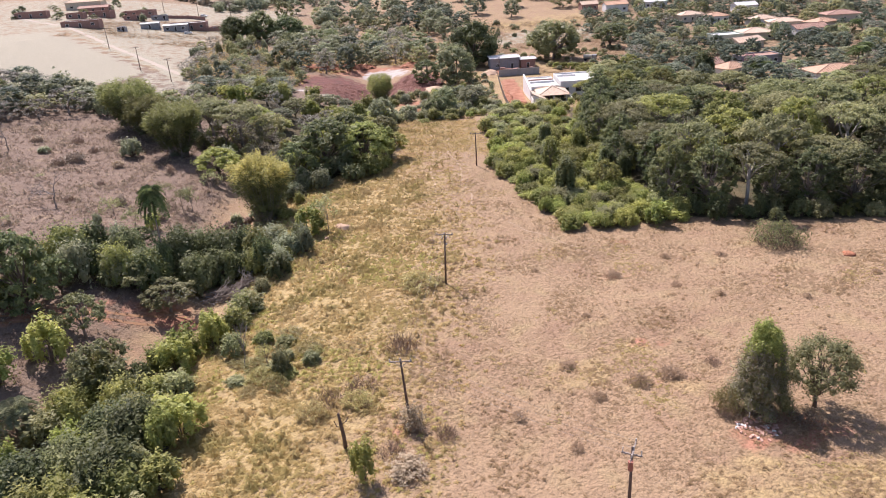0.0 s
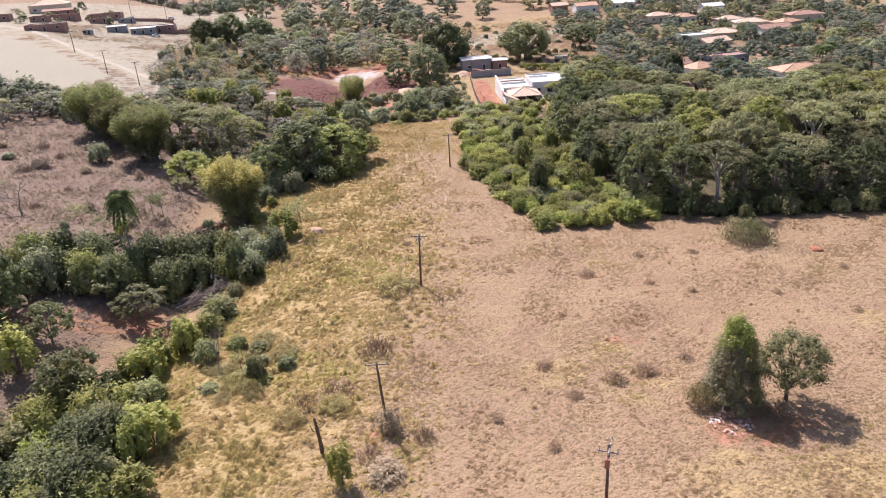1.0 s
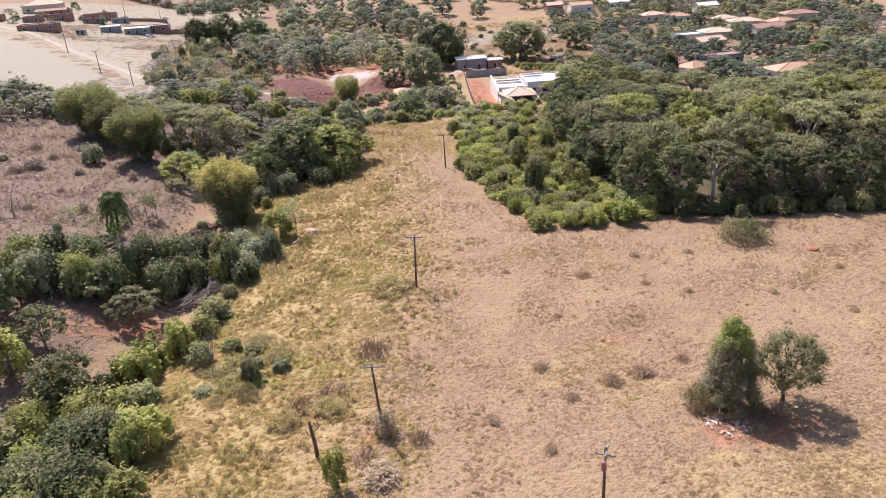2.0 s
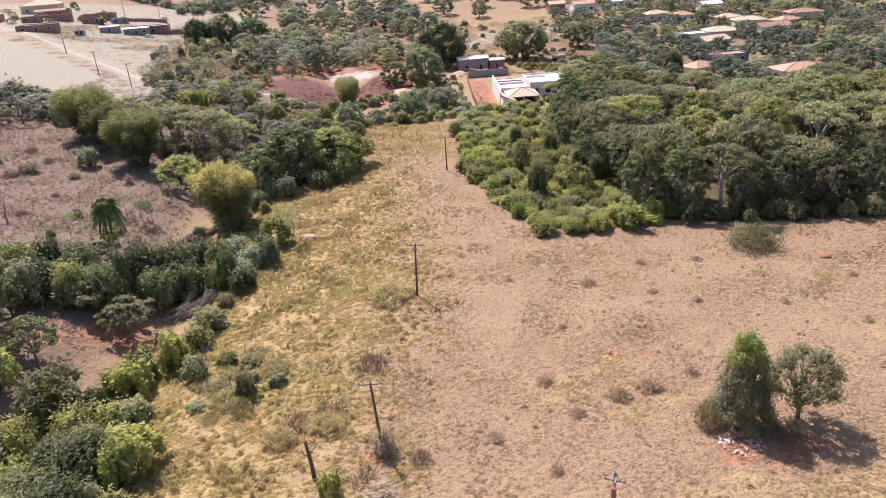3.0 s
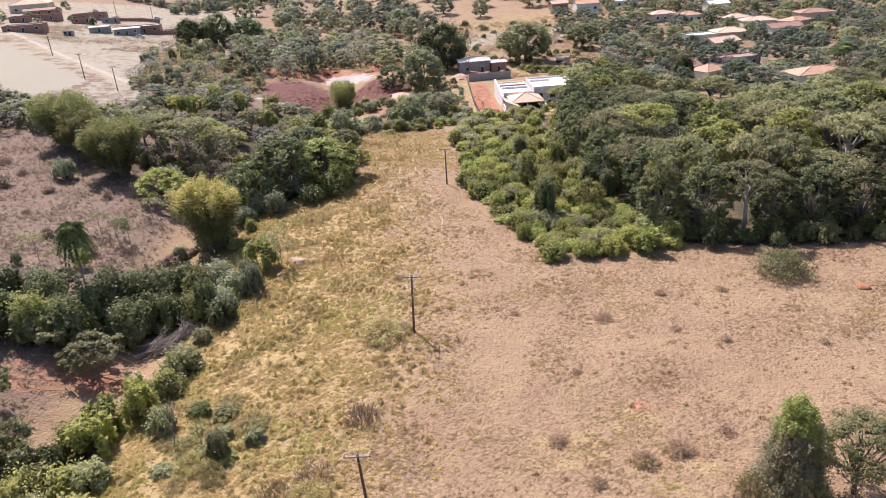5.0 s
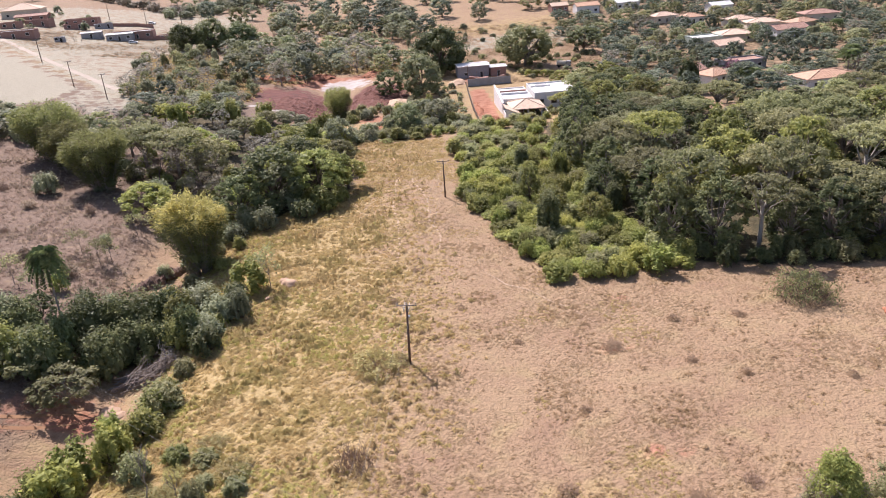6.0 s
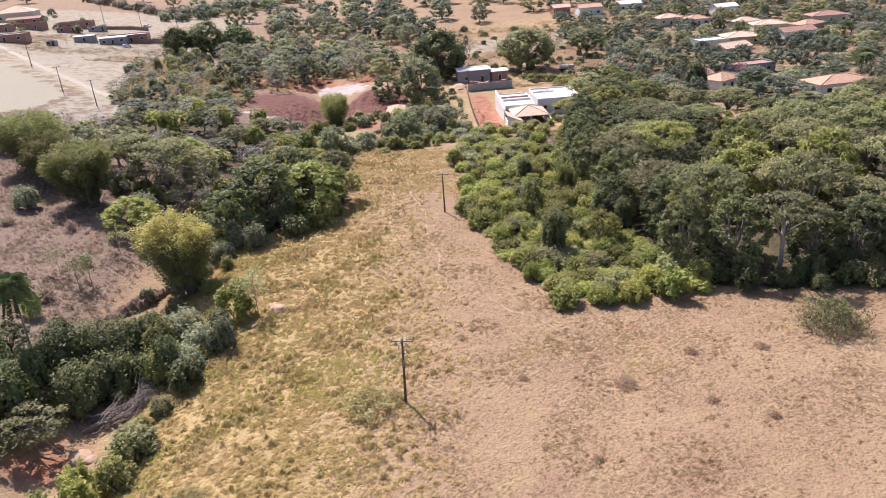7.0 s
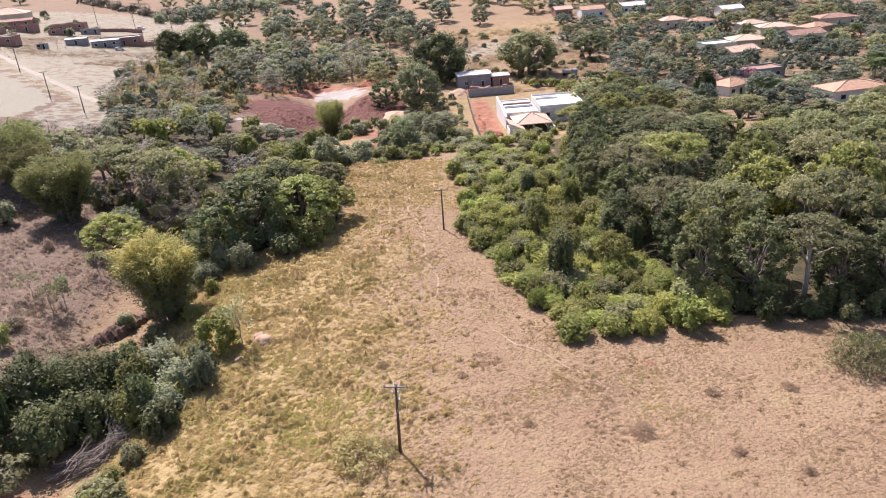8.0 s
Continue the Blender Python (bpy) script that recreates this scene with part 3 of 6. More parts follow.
class Kind:
    """A plant or thing built once; put() stands copies of it on the ground."""

    def __init__(self, ob, top, wide):
        self.ob, self.top, self.wide, self.used = ob, top, wide, False
        KINDS.append(self)

    def put(self, x, y, top=None, wide=None, turn=0.0, label="", group="", lift=0.0, lean=0.0):
        m = at(x, y, (wide or self.wide) / self.wide, (top or self.top) / self.top, turn, lift, lean)
        if self.used:
            s = self.ob.scale
            ob = copy_thing(self.ob, m @ Matrix.Diagonal((1 / s[0], 1 / s[1], 1 / s[2], 1)))
        else:
            ob, self.used = self.ob, True
            ob.matrix_basis = m
        return tagged(ob, label, "", group)


# ---- the ground ----


def spans(lo, near_lo, near_hi, hi, step, growth):
    """Grid lines: even steps in the near stretch, growing ones outside it."""
    out = [near_lo + step * i for i in range(int((near_hi - near_lo) / step) + 1)]
    s, v = step, out[-1]
    while v < hi:
        s *= growth
        v += s
        out.append(v)
    s, v, low = step, near_lo, []
    while v > lo:
        s *= growth
        v -= s
        low.append(v)
    return low[::-1] + out


def inside(poly, x, y, soft):
    """1 inside a polygon, 0 outside, with a soft edge."""
    if not (min(p[0] for p in poly) - soft < x < max(p[0] for p in poly) + soft and min(p[1] for p in poly) - soft < y < max(p[1] for p in poly) + soft):
        return 0.0
    hit, near = False, 1e9
    for (ax, ay), (bx, by) in zip(poly, poly[1:] + poly[:1]):
        if (ay > y) != (by > y) and x < (bx - ax) * (y - ay) / (by - ay) + ax:
            hit = not hit
        dx, dy = bx - ax, by - ay
        u = min(1.0, max(0.0, ((x - ax) * dx + (y - ay) * dy) / (dx * dx + dy * dy)))
        near = min(near, math.hypot(x - ax - u * dx, y - ay - u * dy))
    return smooth(-soft, soft, near if hit else -near)


def on_line(line, x, y, half, soft):
    near = 1e9
    for (ax, ay), (bx, by) in zip(line, line[1:]):
        dx, dy = bx - ax, by - ay
        u = min(1.0, max(0.0, ((x - ax) * dx + (y - ay) * dy) / (dx * dx + dy * dy)))
        near = min(near, math.hypot(x - ax - u * dx, y - ay - u * dy))
    return 1 - smooth(half, half + soft, near)


def spot(x, y, cx, cy, r, ry=None):
    return 1 - smooth(0.5, 1.3, math.hypot((x - cx) / r, (y - cy) / (ry or r)))


FOREST = [(38, 90), (36, 62), (42, 44), (46, 31), (57, 27), (76, 24), (130, 17), (200, 12), (205, 95), (135, 112), (90, 116), (66, 126), (47, 126), (42, 108)]
THICKET = [(16, 70), (20.5, 41), (24.5, 33.5), (33, 31.5), (45, 31.5), (43, 44), (35, 60), (27, 84), (22, 92), (18, 86)]
GALLERY = [(-24, 70), (-6, 84), (-7, 118), (-12, 140), (-20, 162), (-44, 172), (-72, 164), (-66, 130), (-46, 112), (-38, 86)]
BEYOND = [(-32, 222), (-56, 240), (-62, 300), (-40, 328), (-10, 330), (22, 262), (8, 236), (-12, 254)]
SCRUB = [(-44, 176), (-72, 172), (-84, 196), (-94, 262), (-72, 292), (-58, 244), (-40, 214)]
PALE_A = [(-99, 198), (-101, 176), (-112, 163), (-135, 158), (-230, 200), (-262, 290), (-181, 269), (-162, 275), (-128, 234)]
PALE_B = [(-124, 250), (-154, 299), (-150, 312), (-92, 324), (-90, 300), (-104, 275)]
FARM_ROAD = [(-60, 166), (-84, 194), (-100, 214), (-125, 244), (-168, 302), (-215, 345)]
TOWN = [(88, 124), (165, 112), (290, 310), (240, 390), (125, 380), (104, 300), (106, 240), (84, 180), (78, 150)]
TOWN_ROAD = [(110, 172), (122, 192), (127, 218), (122, 246)]
CREEK_ROAD = [(-90, 6), (-66, 10), (-50, 14), (-40, 17)]
YARD = [(30, 134), (36, 134), (40, 166), (41, 190), (35.5, 190)]


def bank(x, y):
    d = creek_x(y) - x
    return smooth(-50, -24, d + 5 * noise.noise(Vector((x * 0.09, y * 0.09, 50)))) * (1 - smooth(-9, -3, d))


def top_strip(x, y):
    """The narrow end of the pasture, where the grass is longer."""
    return smooth(78, 92, y) * (1 - smooth(118, 124, y)) * smooth(-8, -3, x) * (1 - smooth(15, 19, x))


def soils(x, y):
    d = creek_x(y) - x
    brown = smooth(3, 12, d) * (1 - 0.6 * smooth(170, 280, y))
    green = max(0.88 * bank(x, y) * (1 - smooth(60, 110, y)), 0.8 * math.exp(-((d + 11) / 7.5) ** 2) * (1 - smooth(70, 100, y)), 0.45 * top_strip(x, y))
    green = max(green, 0.5 * (on_line(FARM_ROAD, x, y, 5.0, 3.0) if x < -50 and y > 130 else 0), 0.3 * inside(SCRUB, x, y, 4), 0.5 * inside(BEYOND, x, y, 6), 0.6 * smooth(120, 132, y) * (1 - smooth(150, 168, y)) * smooth(-60, -30, x) * (1 - smooth(60, 75, x)), 0.5 * smooth(150, 168, y) * (1 - smooth(215, 250, y)) * smooth(9, 16, x) * (1 - smooth(60, 75, x)), 0.7 * inside([(40, 318), (40, 350), (110, 352), (112, 322)], x, y, 4), 0.6 * spot(x, y, 36, -35, 9, 4), 0.5 * spot(x, y, 26, -33, 7, 4), 0.45 * spot(x, y, 57, -8.5, 4, 2), 0.45 * spot(x, y, 21, -9, 4, 2), 0.42 * spot(x, y, 13, -13, 6, 3), 0.4 * spot(x, y, 25, -17, 4, 2))
    pale = max(inside(PALE_A, x, y, 3), 0.75 * inside(PALE_B, x, y, 6), on_line(FARM_ROAD, x, y, 2.0, 2.0))
    pale = max(pale, 0.6 * inside([(-100, 172), (-86, 160), (-66, 174), (-72, 215), (-97, 213)], x, y, 4), 0.6 * inside([(-162, 276), (-181, 270), (-262, 291), (-330, 400), (-260, 460), (-200, 345)], x, y, 6), 0.62 * inside([(-96, 200), (-64, 232), (-74, 300), (-60, 420), (-260, 460), (-215, 345)], x, y, 6), 0.6 * inside([(45, 275), (45, 312), (105, 316), (108, 280)], x, y, 4))
    red = max(inside(YARD, x, y, 2), on_line(TOWN_ROAD, x, y, 2.5, 2.0), 0.8 * spot(x, y, -40, 14.5, 5, 3), 0.6 * spot(x, y, 31.5, -27.0, 8, 3.4), 0.5 * on_line(CREEK_ROAD, x, y, 2.5, 2.5))
    red = max(red, 0.55 * spot(x, y, 24, -8, 3, 2), 0.8 * spot(x, y, 3, 182, 14, 7), 0.9 * spot(x, y, 3, 137, 5, 5), 0.7 * spot(x, y, 3, 155, 10, 7), 0.7 * spot(x, y, 42, 205, 14, 8), 0.75 * spot(x, y, -16, 234, 26, 15), 0.45 * spot(x, y, -8, -21, 2.0, 6), 0.6 * spot(x, y, 4.2, 46, 2.2, 1.6), 0.42 * spot(x, y, 2, 26, 2.4, 1.6), 0.4 * spot(x, y, 30, 22, 3, 4))
    red = max(red, 0.6 * spot(x, y, 8, 172, 9, 12), 0.6 * spot(x, y, -36, 212, 10, 14), 0.75 * spot(x, y, 14, 206, 10, 14), 0.55 * spot(x, y, 21.9, -16.0, 1.8, 1.4), 0.42 * spot(x, y, 43.6, 15.5, 2.6, 1.6), 0.40 * spot(x, y, 25.2, 11.6, 3.4, 1.8))
    dark = max(0.8 * spot(x, y, -14, 178, 24, 10), 0.8 * spot(x, y, -30, 204, 18, 18), spot(x, y, -20, 194, 18, 17), spot(x, y, 3, 196, 11, 22), spot(x, y, -8, 187, 20, 13))
    white = max(spot(x, y, -9, 226, 12, 10), 0.7 * on_line([(-40, 184), (-30, 180), (-22, 172)], x, y, 1.5, 1.5))
    # Litter weight, which also paints shade onto ground below crowns and bushes.
    litter_shade = max(inside(FOREST, x, y, 2.5), 0.85 * inside(THICKET, x, y, 1.5), 0.8 * inside(GALLERY, x, y, 3), 0.55 * inside(BEYOND, x, y, 5), 0.55 * inside(SCRUB, x, y, 3))
    litter_shade = max(litter_shade, 0.5 * inside(TOWN, x, y, 8), 0.8 * math.exp(-((d - 4) / 8) ** 2) * smooth(22, 28, y) * (1 - smooth(45, 52, y)), 0.7 * math.exp(-((d + 1) / 7) ** 2) * (1 - smooth(-14, -6, y)))
    return (red, green, pale, brown), (dark, white, litter_shade, 1.0)


def build_ground():
    xs = spans(-2600, -88, 98, 2800, 1.3, 1.07)
    ys = spans(-420, -62, 128, 3600, 1.3, 1.07)
    verts, one, two = [], [], []
    for y in ys:
        for x in xs:
            verts.append((x, y, height(x, y) + 0.10 * noise.noise(Vector((x * 0.25, y * 0.25, 0))) + 0.25 * noise.noise(Vector((x * 0.06, y * 0.06, 4)))))
            a, b = soils(x, y)
            one.extend(a)
            two.extend(b)
    w = len(xs)
    faces = [(j * w + i, j * w + i + 1, (j + 1) * w + i + 1, (j + 1) * w + i) for j in range(len(ys) - 1) for i in range(w - 1)]
    me = bpy.data.meshes.new("ground")
    me.from_pydata(verts, [], faces)
    me.materials.append(SOIL)
    me.attributes.new("soil", "FLOAT_COLOR", "POINT").data.foreach_set("color", one)
    me.attributes.new("soil_more", "FLOAT_COLOR", "POINT").data.foreach_set("color", two)
    me.shade_smooth()
    tagged(new("ground", me), "dry grass pasture with red soil and a creek valley", "ground", kind="structure")


build_ground()


def ribbon(name, label, pts, half, mat, lift=0.14, wobble=0.35):
    """A trodden path on the ground, with uneven edges."""
    rng = random.Random(len(name) + int(pts[0][0] * 10))
    line = []
    for (ax, ay), (bx, by) in zip(pts, pts[1:]):
        steps = max(2, int(math.hypot(bx - ax, by - ay) / 1.2))
        line += [(ax + (bx - ax) * i / steps, ay + (by - ay) * i / steps) for i in range(steps)]
    line.append(pts[-1])
    verts, faces = [], []
    for i, (x, y) in enumerate(line):
        a, b = line[max(0, i - 1)], line[min(len(line) - 1, i + 1)]
        dx, dy = b[0] - a[0], b[1] - a[1]
        k = math.hypot(dx, dy)
        nx, ny = -dy / k, dx / k
        sway = 0.5 * noise.noise(Vector((x * 0.2, y * 0.2, 7)))
        fade = min(1.0, (i + 0.4) / 4, (len(line) - i - 0.6) / 4)
        for s in (-1, 1):
            r = half * fade * (1 + wobble * rng.uniform(-1, 1)) * s + sway
            px, py = x + nx * r, y + ny * r
            verts.append((px, py, ground_z(px, py) + 0.03))
        if i:
            k = 2 * i
            faces.append((k - 2, k, k + 1, k - 1))
    me = bpy.data.meshes.new(name)
    me.from_pydata(verts, [], faces)
    me.materials.append(mat)
    return tagged(new(name, me), label, "path", kind="structure")


def ground_z(x, y):
    return height(x, y) + 0.10 * noise.noise(Vector((x * 0.25, y * 0.25, 0))) + 0.25 * noise.noise(Vector((x * 0.06, y * 0.06, 4)))


# ---- grass tufts ----


def tufts(name, label, mat, count, area, keep, high, spread, blades, seed):
    """Grass tufts, sown where keep(x, y) allows."""
    rng = random.Random(seed)
    x0, y0, x1, y1 = area
    cells, spots = {}, []
    for _ in range(count * 6):
        x, y = rng.uniform(x0, x1), rng.uniform(y0, y1)
        cell = (int(x / 0.8), int(y / 0.8))
        if cell not in cells:
            cells[cell] = keep(x, y)
        if rng.random() > cells[cell]:
            continue
        spots.append((x, y, ground_z(x, y) - 0.03))
        if len(spots) >= count:
            break
    nr = np.random.RandomState(seed)
    base = np.array(spots)[:, None, :]
    m = len(spots)
    h, w = high * nr.uniform(0.5, 1.4, (m, 1)), spread * nr.uniform(0.6, 1.5, (m, 1))
    a = np.arange(blades) * math.tau / blades + nr.uniform(-0.7, 0.7, (m, blades))
    cx, cy = np.cos(a), np.sin(a)
    bw, r0, r1 = w * nr.uniform(0.07, 0.14, (m, blades)), w * nr.uniform(0.0, 0.3, (m, blades)), w * nr.uniform(0.5, 1.25, (m, blades))
    hz = h * nr.uniform(0.55, 1.1, (m, blades))
    tip = hz * nr.uniform(0.0, 0.6, (m, blades))
    blade = np.stack((np.stack((cx * r0 - cy * bw, cy * r0 + cx * bw, hz), -1), np.stack((cx * r0 + cy * bw, cy * r0 - cx * bw, hz), -1), np.stack((cx * r1, cy * r1, tip), -1)), 2)
    verts = (base[:, :, None, :] + blade).reshape(-1, 3)
    me = bpy.data.meshes.new(name)
    me.from_pydata(verts.tolist(), [], np.arange(len(verts)).reshape(-1, 3).tolist())
    me.materials.append(mat)
    tagged(new(name, me), label, "grass", kind="stuff")


def clear(x, y):
    """0 under the trees, 1 in the open."""
    return 1 - max(inside(FOREST, x, y, 1.0), inside(THICKET, x, y, 0.5), inside(GALLERY, x, y, 1))


def patchy(x, y, s, lo, hi, k=0):
    return smooth(lo, hi, 0.5 + 0.5 * noise.noise(Vector((x * s, y * s, k))))


def field(x, y):
    return 1 - smooth(-40, -26, creek_x(y) - x)


def worn(x, y):
    """1 on the smooth trampled stretch of the pasture."""
    return max(spot(x, y, 44, -8, 16, 5), spot(x, y, 8, -36, 14, 6), 0.7 * spot(x, y, 4, 36, 5, 26), 0.7 * spot(x, y, 10, 8, 6, 10), 0.6 * spot(x, y, 30, 4, 10, 4))


tufts("short_dry_grass", "short tan tufts of grazed dry grass", GRASS_TAN, 54000, (-34, -48, 96, 100), lambda x, y: clear(x, y) * field(x, y) * (1 - 0.75 * worn(x, y)) * (0.3 + 0.7 * patchy(x, y, 0.13, 0.36, 0.70)) * (1 - 0.5 * smooth(20, 90, y)), 0.10, 0.26, 5, 1)
tufts("tawny_dry_grass", "patches of tawny longer grass in the pasture", GRASS_TAWNY, 7000, (-14, -48, 96, 70), lambda x, y: clear(x, y) * field(x, y) * (1 - worn(x, y)) * patchy(x, y, 0.16, 0.56, 0.70, 27), 0.20, 0.36, 8, 12)
tufts("straw_dry_grass", "patches of yellowish straw grass in the pasture", GRASS_STRAW, 6000, (-14, -48, 96, 70), lambda x, y: clear(x, y) * field(x, y) * (1 - worn(x, y)) * max(patchy(x, y, 0.12, 0.60, 0.76, 41), 0.8 * spot(x, y, 36, -35, 9, 4), 0.6 * spot(x, y, 21, -9, 4, 2), 0.6 * spot(x, y, 13, -13, 6, 3), 0.5 * spot(x, y, 57, -8.5, 4, 2)), 0.16, 0.34, 7, 13)
tufts("golden_tussock_grass", "golden and olive tussocks of long grass", GRASS_GOLD, 22000, (-70, -62, 20, 124), lambda x, y: clear(x, y) * max(bank(x, y), top_strip(x, y)) * (0.45 + 0.55 * patchy(x, y, 0.22, 0.38, 0.6, 3)), 0.20, 0.46, 12, 2)
tufts("scrub_grass", "tall dry grass between scrub bushes", GRASS_GOLD, 8000, (-95, 120, 40, 300), lambda x, y: max(inside(SCRUB, x, y, 2), 0.5 * inside(BEYOND, x, y, 3), 0.5 * smooth(122, 130, y) * (1 - smooth(170, 180, y)) * smooth(8, 12, x) * (1 - smooth(27, 29, x))), 0.6, 1.0, 8, 6)
tufts("tall_tussock_grass", "tall straw and olive tussocks on the bank", GRASS_STRAW, 4200, (-70, -62, 10, 122), lambda x, y: clear(x, y) * max(bank(x, y), 0.6 * top_strip(x, y)) * (0.12 + 0.88 * patchy(x, y, 0.16, 0.48, 0.66, 21)), 0.55, 0.60, 16, 7)
tufts("green_bank_grass", "fresh yellow-green grass on the creek bank", GRASS_GREEN, 7000, (-70, -62, 0, 90), lambda x, y: clear(x, y) * max(math.exp(-((creek_x(y) - x + 9) / 6) ** 2) * patchy(x, y, 0.09, 0.42, 0.6, 9), 0.5 * bank(x, y) * patchy(x, y, 0.07, 0.52, 0.68, 15)), 0.36, 0.46, 10, 3)
tufts("brown_hill_grass", "brown dry grass on the hillside", GRASS_BROWN, 16000, (-150, -20, -34, 150), lambda x, y: clear(x, y) * smooth(4, 10, creek_x(y) - x) * (0.2 + 0.8 * patchy(x, y, 0.18, 0.4, 0.65, 5)), 0.34, 0.46, 7, 4)
tufts("pale_hill_grass", "pale straw bunches of grass on the brown hillside", GRASS_PALE, 5200, (-125, 8, -36, 112), lambda x, y: clear(x, y) * smooth(5, 11, creek_x(y) - x) * (0.1 + 0.9 * patchy(x, y, 0.10, 0.46, 0.66, 61)), 0.55, 0.5, 10, 14)
tufts("field_tussock_grass", "scattered brown tussocks in the pasture", GRASS_TAWNY, 220, (-8, -48, 96, 60), lambda x, y: clear(x, y) * field(x, y) * (0.1 + 0.5 * patchy(x, y, 0.06, 0.45, 0.75, 11)), 0.3, 0.4, 14, 5)

# ---- trodden paths ----
ribbon("farm_road", "pale dirt farm road between fields", FARM_ROAD, 1.3, FIELD_ROAD, wobble=0.2)
ribbon("wheel_track", "orange wheel track beside the creek", [(-80, 7), (-62, 10.5), (-50, 13.5), (-41, 16.5)], 0.25, TRACK_SOIL)
ribbon("wheel_track", "orange wheel track beside the creek", [(-80, 5), (-62, 8.7), (-50, 12.0), (-40, 14.8)], 0.25, TRACK_SOIL)
ribbon("footpath", "narrow pale trodden footpath through the grass", [(7, 118), (8, 98), (6.5, 84), (8.5, 72), (7.5, 62), (8.5, 53), (8, 46)], 0.15, PATH_SOIL)
ribbon("footpath", "narrow pale trodden footpath through the grass", [(4, 110), (3, 90), (1.5, 70), (1.5, 52), (-0.5, 38)], 0.14, PATH_SOIL)
ribbon("footpath", "narrow pale trodden footpath along the thicket", [(13, 38), (16, 31.5), (19, 28.5), (21, 25), (23.4, 22.4), (25.1, 17.4)], 0.12, PATH_SOIL)

# ---- plant kinds ----
broad_mid = Kind(broad_tree(11, "broadleaf_tree", "mid-green broadleaf tree with a rounded clumpy crown", LEAF_MID, BARK), 10, 9)
broad_mid_b = Kind(broad_tree(12, "broadleaf_tree", "mid-green broadleaf tree with an uneven crown", LEAF_MID, BARK_GREY, blobs=44, low=0.3), 10, 9)
broad_dark = Kind(broad_tree(13, "dark_broadleaf_tree", "dark green dense broadleaf tree", LEAF_DARK, BARK, blobs=60, n=3600, low=0.08), 10, 9)
broad_dark_b = Kind(broad_tree(14, "dark_broadleaf_tree", "dark green broadleaf tree with a clumpy crown", LEAF_DARK, BARK, blobs=48), 10, 9)
broad_olive = Kind(broad_tree(15, "olive_green_tree", "olive-green dry-season tree with a thin crown", LEAF_OLIVE, BARK_GREY, blobs=54, n=3600, twigs=1), 10, 9)
broad_olive_b = Kind(broad_tree(16, "olive_green_tree", "olive-green tree with an open clumpy crown", LEAF_OLIVE, BARK_GREY, blobs=42, n=3200, twigs=1, low=0.25), 10, 9)
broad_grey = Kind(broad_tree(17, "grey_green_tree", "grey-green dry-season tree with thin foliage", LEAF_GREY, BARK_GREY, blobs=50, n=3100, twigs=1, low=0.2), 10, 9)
broad_bright = Kind(broad_tree(18, "bright_green_tree", "bright green leafy young tree", LEAF_BRIGHT, BARK, blobs=46, n=3600), 10, 9)
umbrella = Kind(broad_tree(19, "umbrella_crowned_tree", "tall tree with flat layered olive crown and bare limbs", LEAF_OLIVE, BARK_GREY, 12, 12, 0.5, 58, 5000, 0.38, 1.0, 1), 12, 12)
umbrella_b = Kind(broad_tree(20, "umbrella_crowned_tree", "tall flat-crowned tree with mid-green leaf layers", LEAF_MID, BARK_GREY, 12, 12, 0.45, 50, 5000, 0.38, 1.0, 1), 12, 12)
pale_trunk = Kind(broad_tree(21, "pale_trunked_tree", "olive-crowned tree with a pale whitish forked trunk", LEAF_OLIVE, BARK_PALE, 12, 11, 0.60, 30, 3200, 0.38, 1.0, 3), 12, 11)
vine_front = Kind(broad_tree(24, "vine_draped_tree", "tall tree draped to the ground in green vines", LEAF_MID, BARK, 11, 8, 0.02, 90, 6000, 0.36), 11, 8)
vine_dark = Kind(broad_tree(25, "vine_draped_tree", "tall dark tree hung with curtains of vines", LEAF_DARK, BARK_GREY, 12, 8, 0.04, 90, 6000, 0.37), 12, 8)
mango = Kind(broad_tree(22, "mango_tree", "large dense dark green mango tree", LEAF_DARK, BARK, 18, 21, 0.06, 80, 5600, 0.75, lump=1.4), 18, 21)
round_mid = Kind(broad_tree(23, "round_tree", "dense round green tree with a short trunk", LEAF_MID_HAZED, BARK, 9, 9, 0.05, 50, 3700, 0.42, lump=1.4), 9, 9)
far_args = dict(n=1000, size=0.66, limbs=False, lump=1.4)
far_dark = Kind(broad_tree(91, "dark_broadleaf_tree", "dark green dense broadleaf tree tinted for haze", LEAF_TOWN_HAZED, BARK, blobs=30, low=0.1, **far_args), 10, 9)
far_dark_b = Kind(broad_tree(92, "dark_broadleaf_tree", "dark green rounded tree beside houses, tinted for haze", LEAF_TOWN_HAZED, BARK, blobs=23, low=0.2, **far_args), 10, 9)
far_mid = Kind(broad_tree(93, "broadleaf_tree", "mid-green broadleaf tree with a full crown, tinted for haze", LEAF_MID_HAZED, BARK, blobs=28, low=0.12, **far_args), 10, 9)
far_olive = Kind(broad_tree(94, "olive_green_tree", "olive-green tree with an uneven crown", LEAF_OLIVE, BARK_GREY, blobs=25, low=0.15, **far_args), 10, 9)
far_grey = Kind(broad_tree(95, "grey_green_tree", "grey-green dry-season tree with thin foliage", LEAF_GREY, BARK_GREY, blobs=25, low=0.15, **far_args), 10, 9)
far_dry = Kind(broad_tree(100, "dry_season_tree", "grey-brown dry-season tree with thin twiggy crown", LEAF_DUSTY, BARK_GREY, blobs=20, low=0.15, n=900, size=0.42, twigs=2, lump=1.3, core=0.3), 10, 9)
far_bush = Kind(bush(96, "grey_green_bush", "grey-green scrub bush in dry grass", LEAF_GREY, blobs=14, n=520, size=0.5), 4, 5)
far_scrub = Kind(bush(99, "olive_bush", "olive scrub bush in tall grass", LEAF_OLIVE, blobs=14, n=480, size=0.5), 4, 5)
